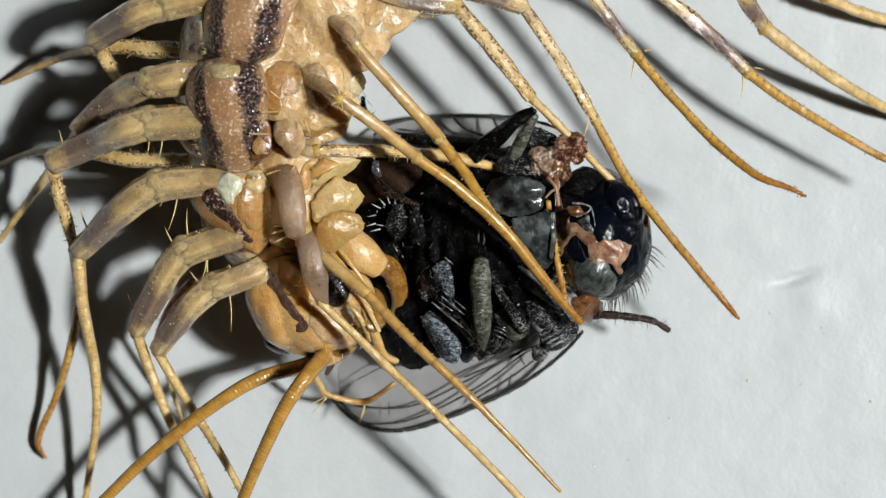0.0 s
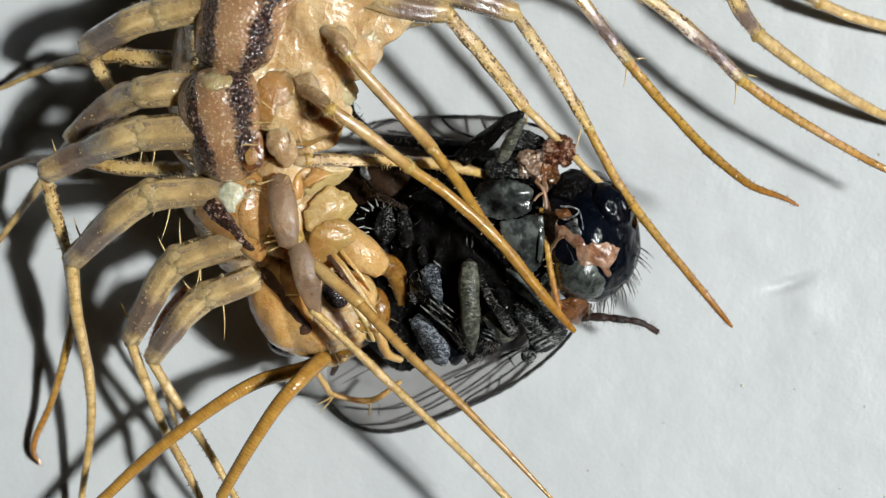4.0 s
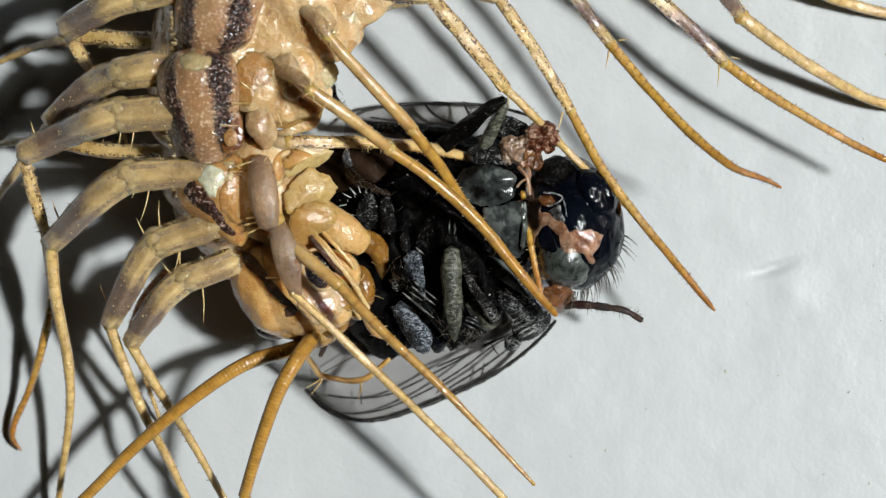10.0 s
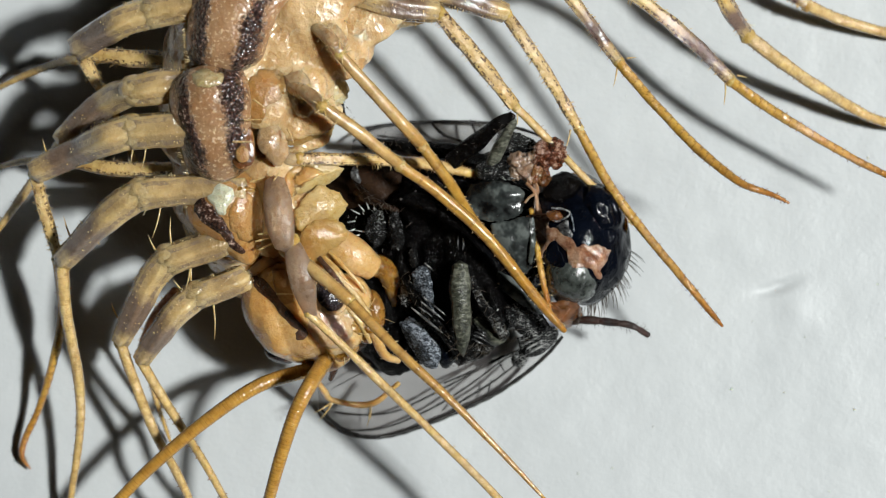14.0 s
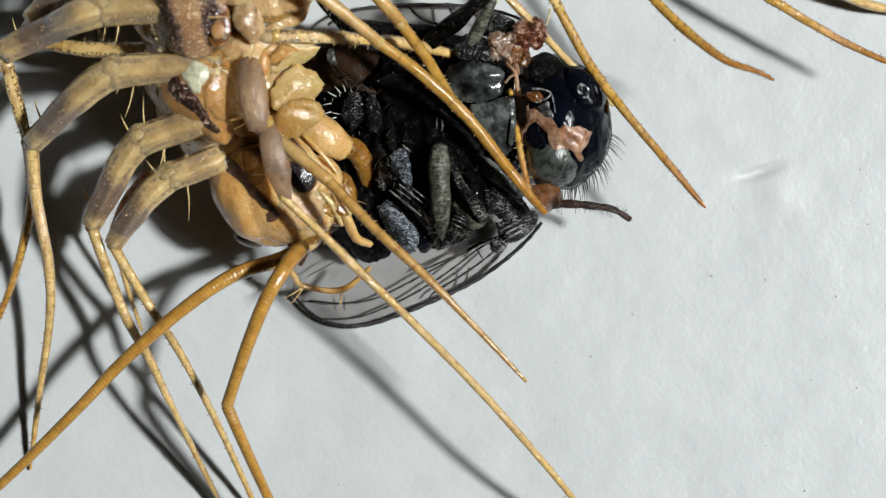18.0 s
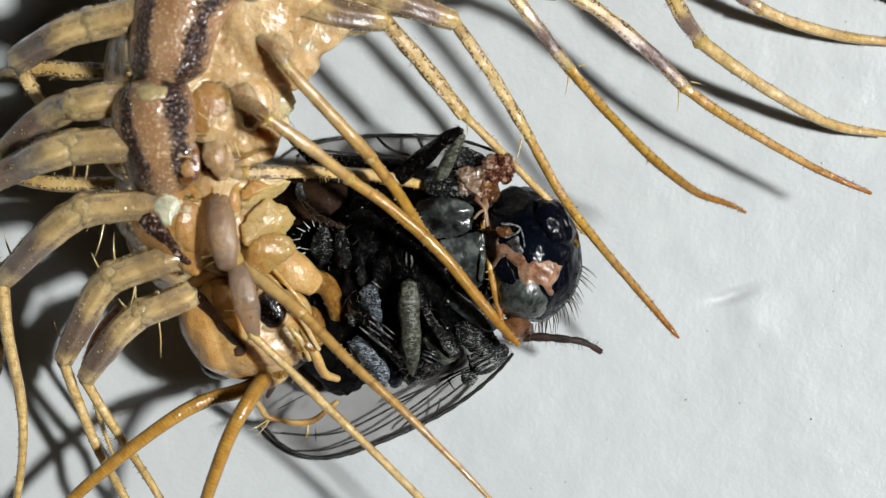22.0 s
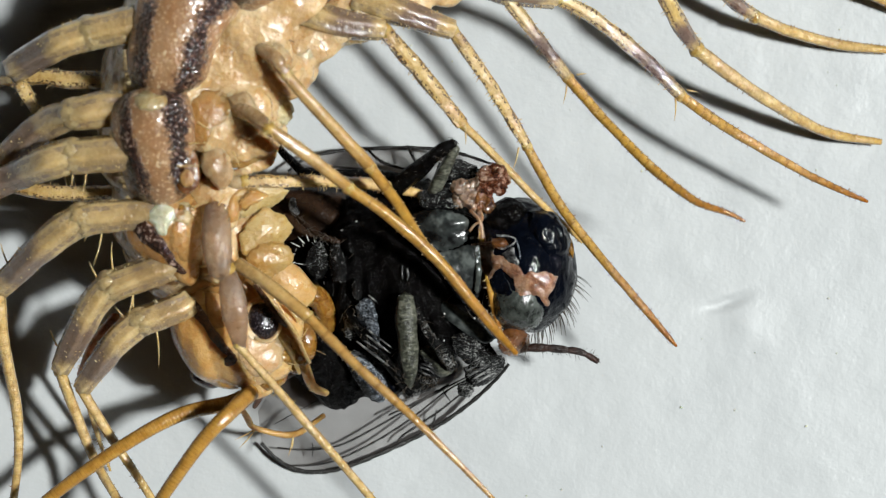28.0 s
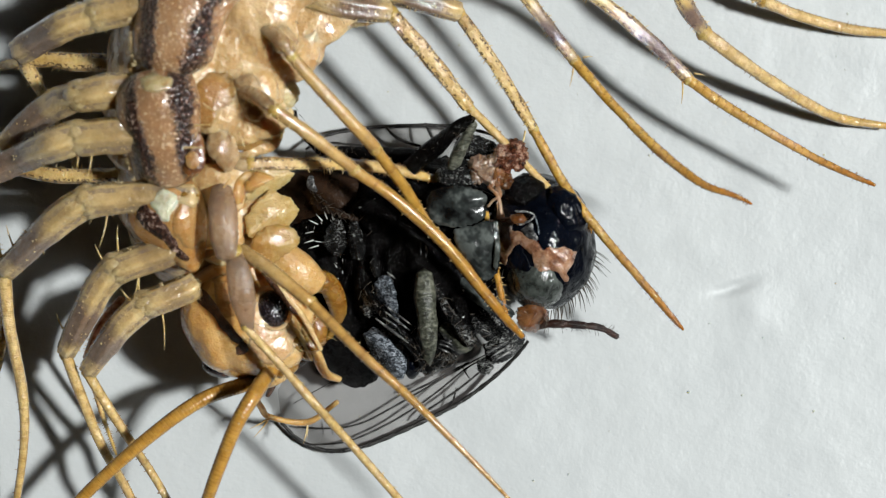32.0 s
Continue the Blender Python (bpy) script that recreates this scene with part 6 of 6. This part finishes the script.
def build_head():
    bm = B()
    for c, r, a in (((-3.14, -0.90, 2.47), (1.10, 1.25, 0.92), 40), ((-3.83, -1.06, 2.52), (0.62, 1.04, 0.72), 28), ((-2.71, -1.32, 2.62), (0.85, 0.62, 0.62), -15), ((-3.69, -0.45, 2.90), (0.52, 0.50, 0.36), 30),
                    ((-3.99, 0.01, 2.50), (0.45, 0.4, 0.4), 0), ((-2.54, -2.01, 2.40), (0.40, 0.26, 0.3), 30), ((-3.20, 0.13, 2.70), (0.6, 0.4, 0.45), 0), ((-2.23, -0.71, 2.75), (0.5, 0.55, 0.45), 30), ((-3.33, -1.81, 2.40), (0.55, 0.32, 0.36), -15)):
        blob(bm, c, r, (0, 0, a), 0.05, 1.3, 4, c[0], crumple=0.02, per_mm=1.6)
    tree = BVHTree.FromBMesh(bm)
    head = skin("head", bm, HEADSKIN, centipede, "glossy amber head with a dark eye", at=HEAD_AT, voxel=0.045)
    for c, r, turn, mat, name, label in (
            ((-2.60, -0.64, 3.18), (0.33, 0.41, 0.24), (0, 0, 20), EYE, "eye", "dark faceted eye"), ((-3.72, -1.93, 2.31), (0.34, 0.2, 0.2), (0, 0, -20), EYE, "eye", "dark faceted eye"),
            ((-2.33, -1.81, 2.60), (0.36, 0.26, 0.2), (0, 0, 30), AMBER, "jaw", "orange jaw"), ((-1.77, -1.50, 2.60), (0.24, 0.2, 0.2), (0, 0, 30), AMBER, "jaw", ""),
            ((-1.68, -0.96, 2.60), (0.24, 0.45, 0.28), (0, 0, 15), AMBER, "jaw", "")):
        bm = B()
        blob(bm, c, r, turn, 0.06, 1.6, 4, c[0])
        part(name, bm, mat, head, label)
    bm = B()
    loop = [Vector((-2.60, -0.61, 3.20)) + Matrix.Rotation(radians(20), 3, "Z") @ Vector((0.36 * math.cos(w), 0.44 * math.sin(w), 0.10 - 0.05 * math.cos(w * 2))) for w in [2 * math.pi * k / 16 for k in range(17)]]
    tube(bm, [tuple(v) for v in loop], [0.045] * 17, 8, 0.06, rough=0.3)
    part("rim", bm, BLUSH, head, "pale glossy rim of the eye")
    for outline, mat, name, label in (([(-3.03, -0.90, 3.20), (-2.69, -1.02, 3.20), (-2.31, -0.93, 3.20), (-2.00, -1.12, 3.10), (-2.15, -1.51, 3.00), (-2.46, -1.80, 2.90), (-2.85, -1.72, 3.00), (-3.08, -1.34, 3.10)], BLUSH, "cheek", "pale pink wet cheek"),
                                      ([(-2.17, -1.19, 3.00), (-1.91, -1.12, 3.00), (-1.64, -1.27, 2.90), (-1.67, -1.46, 2.90), (-1.98, -1.51, 2.90), (-2.15, -1.41, 3.00)], AMBER, "lip", "orange lip")):
        part(name, overlay(B(), tree, outline, 0.05), mat, head, label)
    bm = overlay(B(), tree, [(-3.92, -0.06, 3.20), (-3.56, 0.01, 3.30), (-3.34, -0.20, 3.30), (-3.29, -0.59, 3.30), (-3.48, -0.90, 3.30), (-3.72, -0.68, 3.30)], 0.05)
    part("brow", bm, TAN, head, "orange-tan brow plate")
    def head_line(outline):
        part("pigment_line", overlay(B(), tree, outline, 0.02, 0.03), LINE, head, "dark brown line")
    head_line([(-4.34, -0.13, 3.00), (-4.08, -0.25, 3.00), (-3.76, -0.59, 3.00), (-3.40, -1.07, 3.00), (-3.16, -1.34, 3.00), (-3.27, -1.43, 3.00), (-3.57, -1.17, 3.00), (-3.93, -0.76, 3.00), (-4.22, -0.52, 3.00)])
    head_line([(-3.28, -1.39, 3.00), (-3.15, -1.34, 3.00), (-3.05, -1.46, 3.00), (-3.14, -1.60, 3.00), (-3.27, -1.56, 3.00)])
    head_line([(-4.27, -0.13, 3.00), (-4.17, -0.10, 3.00), (-4.00, -0.41, 3.00), (-3.74, -0.78, 3.00), (-3.42, -1.19, 3.10), (-3.46, -1.24, 3.10), (-3.81, -0.86, 3.00), (-4.10, -0.49, 3.00)])
    head_line([(-3.37, -1.46, 3.10), (-3.23, -1.34, 3.10), (-3.08, -1.43, 3.10), (-3.11, -1.58, 3.00), (-3.28, -1.60, 3.00)])
    for pts, rad in (
                     ([(-2.87, 0.19, 3.30), (-2.57, -0.17, 3.45), (-2.23, -0.56, 3.42), (-2.06, -0.71, 3.35)], [0.048, 0.060, 0.060, 0.036]), 
                     ([(-4.00, -1.81, 2.35), (-3.69, -1.98, 2.40), (-3.45, -2.00, 2.45)], [0.084, 0.109, 0.072])):
        bm = B()
        tube(bm, pts, rad, 8, 0.05, rough=0.6, flat=0.5, seed=pts[0][0])
        part("pigment_line", bm, LINE, head, "dark brown line")
    for pts, rad in (([(-2.84, 0.28, 3.20), (-2.45, -0.13, 3.34), (-2.07, -0.59, 3.30), (-1.74, -1.07, 3.00)], [0.048, 0.060, 0.048, 0.036]), ([(-2.70, 0.35, 3.15), (-2.24, -0.11, 3.26), (-1.85, -0.59, 3.15)], [0.036, 0.048, 0.036]), ([(-2.22, -0.95, 3.10), (-1.95, -1.25, 3.00), (-1.74, -1.68, 2.80)], [0.048, 0.060, 0.036])):
        bm = B()
        tube(bm, pts, rad, 10, 0.06, rough=0.5, flat=0.7, seed=pts[0][1])
        part("mouth_fold", bm, HEADSKIN, head, "wet pale fold beside the mouth")
    bm = B()
    tube(bm, [(-4.28, -0.17, 2.80), (-3.78, 0.16, 3.20), (-3.17, 0.13, 3.30)], [0.121, 0.145, 0.121], 10, 0.1, rough=0.2)
    tube(bm, [(-4.16, -0.33, 2.80), (-3.68, -0.06, 3.15), (-3.08, -0.06, 3.25)], [0.072, 0.084, 0.072], 10, 0.1, rough=0.2)
    part("collar", bm, TAN, head, "folded neck collar")
    # poison claw: two pale joints and an orange hook sunk into the fly
    bm = B()
    tube(bm, [(-3.37, 0.68, 2.80), (-2.70, 0.56, 2.90), (-2.10, 0.19, 2.90), (-1.68, -0.08, 2.70)], [0.338, 0.398, 0.374, 0.289], 20, 0.06, rough=0.12, flat=0.75)
    claw = part("claw", bm, CREAM, head, "pale swollen feeding claw with an orange hook")
    bm = B()
    tube(bm, [(-1.75, 0.01, 2.60), (-1.45, -0.11, 2.44), (-1.24, -0.54, 2.19), (-1.27, -0.97, 1.94), (-1.49, -1.31, 1.81)], [0.265, 0.241, 0.205, 0.133, 0.048], 14, 0.1, rough=0.12)
    part("hook", bm, AMBER, claw, "orange-brown hook")
    for pts, rad, mat, name, label in (([(-2.81, 0.13, 3.20), (-2.39, -0.32, 3.40), (-1.97, -0.77, 3.30), (-1.56, -1.44, 2.90)], [0.072, 0.072, 0.060, 0.048], SPINE, "palp", "thin golden palp"),
                                ([(-1.92, -0.95, 3.00), (-1.68, -1.44, 2.80), (-1.44, -1.93, 2.50), (-1.14, -2.08, 2.31)], [0.121, 0.109, 0.096, 0.072], CREAM, "palp", "pale jointed palp"),
                                ([(-2.98, -2.43, 2.06), (-2.77, -2.75, 1.75), (-2.57, -2.96, 1.50), (-1.77, -3.04, 1.38), (-1.15, -2.57, 1.62)], [0.060, 0.072, 0.060, 0.072, 0.048], CREAM, "palp", "pale jointed palp with spines"),
                                ([(-2.36, -1.81, 2.25), (-2.52, -2.19, 2.00), (-2.65, -2.50, 1.75)], [0.084, 0.084, 0.048], LINE, "fang", "dark fang"),
                                ([(-1.63, -1.45, 2.44), (-1.88, -1.69, 2.19), (-2.06, -1.84, 2.00)], [0.072, 0.072, 0.048], LINE, "fang", "dark fang")):
        bm = B()
        tube(bm, pts, rad, 10, 0.06, rough=0.25, seed=pts[0][1])
        part(name, bm, mat, head, label)
    hb = B()
    rnd = random.Random(21)
    for a, d, n in (((-2.57, -2.96, 1.50), (-0.5, -1, 0.1), 0.55), ((-2.61, -2.99, 1.50), (-0.9, -0.8, 0.1), 0.45), ((-1.77, -3.07, 1.38), (0, -1, 0.1), 0.45), ((-1.77, -3.07, 1.38), (0.15, -1, 0.1), 0.3)):
        hair(hb, a, d, n, 0.022)
    for i in range(46):
        p = Vector((-2.22, -1.56, 2.90)) + Vector((rnd.uniform(-1.5, 0.8), rnd.uniform(-0.5, 1.3), rnd.uniform(-0.2, 0.2)))
        hair(hb, p, (rnd.uniform(-0.6, 1), rnd.uniform(-1, 0.3), rnd.uniform(0.1, 0.8)), rnd.uniform(0.15, 0.4), 0.012)
    part("hair_fringe", hb, SPINE, head, "golden mouth bristles")
    return head


def build_feelers():
    bm = B()
    tube(bm, [FEELER_A, (-3.14, -2.27, 2.50), (-4.16, -2.60, 2.70), (-5.25, -3.32, 2.70), (-6.49, -4.36, 2.44), (-7.48, -5.35, 2.19), (-8.87, -6.67, 1.75), (-10.43, -8.02, 1.12)], [0.181, 0.169, 0.157, 0.145, 0.133, 0.121, 0.109, 0.096], 14, 0.021, rings=0.085, ring_depth=0.055)
    a = part("feeler", bm, FEELER, centipede, "orange finely ringed feeler", at=FEELER_A)
    bm = B()
    tube(bm, [FEELER_B, (-2.98, -2.47, 3.70), (-3.33, -3.15, 3.80), (-3.64, -4.06, 3.60), (-3.87, -4.85, 3.31), ELBOW], [0.181, 0.169, 0.157, 0.145, 0.133, 0.133], 14, 0.021, rings=0.085, ring_depth=0.055)
    b = part("feeler", bm, FEELER, centipede, "orange finely ringed feeler with an elbow", at=FEELER_B)
    bm = B()
    tube(bm, [ELBOW, (-3.68, -6.16, 2.72), (-3.10, -7.31, 2.04), (-2.27, -8.87, 1.19)], [0.133, 0.121, 0.109, 0.084], 12, 0.022, rings=0.09, ring_depth=0.055)
    part("feeler_end", bm, FEELER, b)
    return a, b


build_trunk()
build_legs()
HEAD = build_head()
FEELERS = build_feelers()


# ---- what moves
def shift(ob, x, y, z=0.0, turn=0.0, pitch=0.0, roll=0.0):
    """A pose of a part, moved from its resting place by millimetres and turned by degrees about its own origin."""
    o = Vector(ob["origin_mm"]) if "origin_mm" in ob else Vector((0, 0, 0))
    return pose((o.x + x) * MM, (o.y + y) * MM, (o.z + z) * MM, pitch, roll, turn)


def motions():
    # the fly is tugged as it is eaten: seconds, x, y, turn
    walk(fly, [(t, Matrix.Translation(Vector((x, y, 0)) * MM) @ pose(0, 0, 0, 0, 0, r)) for t, x, y, r in (
        (0, 0.10, -0.06, 0), (1, 0.04, -0.07, 0), (2, -0.01, -0.05, 0), (3, -0.06, 0.04, 0), (3.5, 0, 0.05, 0), (5.5, -0.06, 0.05, 0.5), (6, -0.09, 0.06, 0.5), (7, 0.02, -0.04, 0), (8, -0.04, -0.03, 0),
        (9, -0.04, 0.02, 0), (10, 0.03, -0.03, 0), (11, -0.06, 0, 0), (12, 0.01, -0.01, 0), (13, 0, 0, 0), (14, 0.01, 0, 0), (14.5, 0.05, 0, 0), (16.5, 0.03, -0.03, 0), (17, 0.06, -0.02, 0),
        (18, 0.02, -0.02, 0), (19, 0.04, -0.03, 0), (20, 0.03, -0.05, 0), (21, 0.06, -0.10, 0), (22, -0.03, -0.09, 0), (23, 0.02, -0.08, 0), (24, -0.05, -0.19, 0), (25, 0.12, -0.25, 1),
        (26, 0.12, -0.23, 1), (26.5, 0.12, -0.21, 1), (28.5, -0.10, -0.17, 1), (29, 0, -0.10, 1), (30, 0.1, -0.10, 1.5), (31, 0.2, -0.05, 1.5), (32, 0.2, -0.06, 1.5))])
    # the head chews: seconds, x, y, turn, pitch
    walk(HEAD, [(t, shift(HEAD, x, y, 0, r, p)) for t, x, y, r, p in (
        (0, -0.18, 0.0, -5, 0), (1, -0.2, 0.05, -6, 0), (2, -0.1, 0.1, -8, 0), (3, -0.02, 0.15, -4, 0), (3.5, 0, 0.12, -3, 0), (5.5, 0.02, 0.15, -8, 0), (6, 0, 0.2, -9, 0), (7, 0, 0.25, -4, 0), (8, 0, 0.22, -3, 0),
        (9, 0, 0.28, -1, 0), (10, 0.05, 0.1, 0, 0), (11, 0.06, 0, 1, 0), (12, 0.06, 0, 1, 0), (13, 0, 0, 0, 0), (14, 0.06, -0.05, 0, 0), (14.5, 0.07, -0.06, 0, 0), (16.5, 0, 0, -1, 0), (18.5, -0.05, -0.05, 0, 0),
        (20, -0.05, -0.02, 0, 0), (21, -0.05, 0, -1, 0), (22, -0.1, 0, -2, 0), (23, -0.15, 0.06, -4, 0), (24, -0.15, 0.06, -5, 0), (25, -0.17, -0.03, -5, 0), (26, -0.17, -0.08, -5, 0), (26.5, -0.17, -0.07, -5, 0),
        (28.5, -0.2, 0.05, -5, 0), (30, -0.2, 0, -4, 0), (32, -0.12, -0.12, -3, 0))])
    walk(PLATES["neck"], [(t, shift(PLATES["neck"], x, y)) for t, x, y in (
        (0, -0.18, 0.06), (1, -0.18, 0.10), (2, -0.05, 0.15), (3, 0, 0.14), (3.5, 0, 0.08), (5.5, 0.05, 0.18), (6, 0.07, 0.22), (7, 0.12, 0.16), (9, 0.1, 0.13), (11, 0, -0.04), (13, 0, 0), (16.5, 0, 0), (20, 0, 0.02),
        (21, 0.02, 0.06), (23, 0.0, 0.15), (24, 0, 0.16), (26, -0.09, 0.01), (28.5, -0.06, 0.12), (32, -0.12, 0.02))])
    walk(LEGS["raised"], [(t, shift(LEGS["raised"], x, y, 0, r)) for t, x, y, r in (
        (0, -0.1, 0.05, 0), (9, -0.1, 0.08, 0), (13, 0, 0, 0), (18.5, -0.05, -0.1, 0), (21, -0.05, -0.12, 0), (23, -0.05, -0.05, -3), (26, -0.05, -0.05, -6), (32, -0.05, -0.05, -5))])
    walk(LEGS["crossing"], [(t, shift(LEGS["crossing"], x, y)) for t, x, y in ((0, 0, 0), (13, 0, 0), (20, 0, 0), (23, 0.12, 0.14), (26, 0.2, 0.24), (29, 0.16, 0.2), (32, 0.12, 0.15))])
    # the feelers sweep: seconds, x, y, turn
    walk(FEELERS[0], [(t, shift(FEELERS[0], x, y, 0, r)) for t, x, y, r in (
        (0, -0.35, -0.15, -1), (1, -0.35, -0.1, -6), (2, -0.4, 0, -10), (3, -0.2, 0.05, -3), (3.5, -0.2, 0.0, -2), (5.5, -0.4, -0.1, -5), (6, -0.55, -0.1, -7), (7, -0.4, 0.0, -2), (8, -0.3, 0, -1), (9, -0.1, 0.12, -1),
        (10, 0, 0.05, 0), (11, 0.1, 0.0, 2), (12, 0, 0, 0), (13, 0, 0, 0), (14, 0.08, -0.05, 0), (14.5, 0.08, -0.05, 0), (16.5, 0, 0, 0), (18.5, 0.05, -0.2, 1), (20, 0, -0.12, 1), (21, -0.05, -0.09, 0), (22, -0.15, -0.1, -1),
        (23, -0.36, -0.15, -4), (24, -0.4, -0.2, -9), (25, -0.4, -0.28, -6), (26, -0.37, -0.32, -4), (26.5, -0.37, -0.3, -4), (28.5, -0.4, -0.2, -6), (30, -0.3, -0.15, -5), (32, -0.1, -0.1, 1))])
    walk(FEELERS[1], [(t, shift(FEELERS[1], x, y, 0, r)) for t, x, y, r in (
        (0, -0.3, -0.15, -8), (1, -0.3, -0.1, -18), (2, -0.4, 0, -24), (3, -0.2, 0.05, -15), (3.5, -0.2, 0.0, -14), (5.5, -0.4, -0.1, -28), (6, -0.55, -0.1, -32), (7, -0.4, 0.0, -15), (8, -0.3, 0, -13), (9, -0.1, 0.12, -9),
        (10, 0, 0.05, -2), (11, 0.1, 0.0, 6), (12, 0, 0, 3), (13, 0, 0, 0), (14, 0.08, -0.05, 0), (14.5, 0.08, -0.05, -1), (16.5, 0, 0, -2), (18.5, 0.05, -0.2, -4), (20, 0, -0.12, -2), (21, -0.05, -0.09, -5), (22, -0.15, -0.1, -3),
        (23, -0.36, -0.15, -12), (24, -0.4, -0.2, -24), (25, -0.4, -0.28, -16), (26, -0.37, -0.32, -13), (26.5, -0.37, -0.3, -13), (28.5, -0.4, -0.2, -19), (30, -0.3, -0.15, -17), (32, -0.1, -0.1, -4))])


motions()
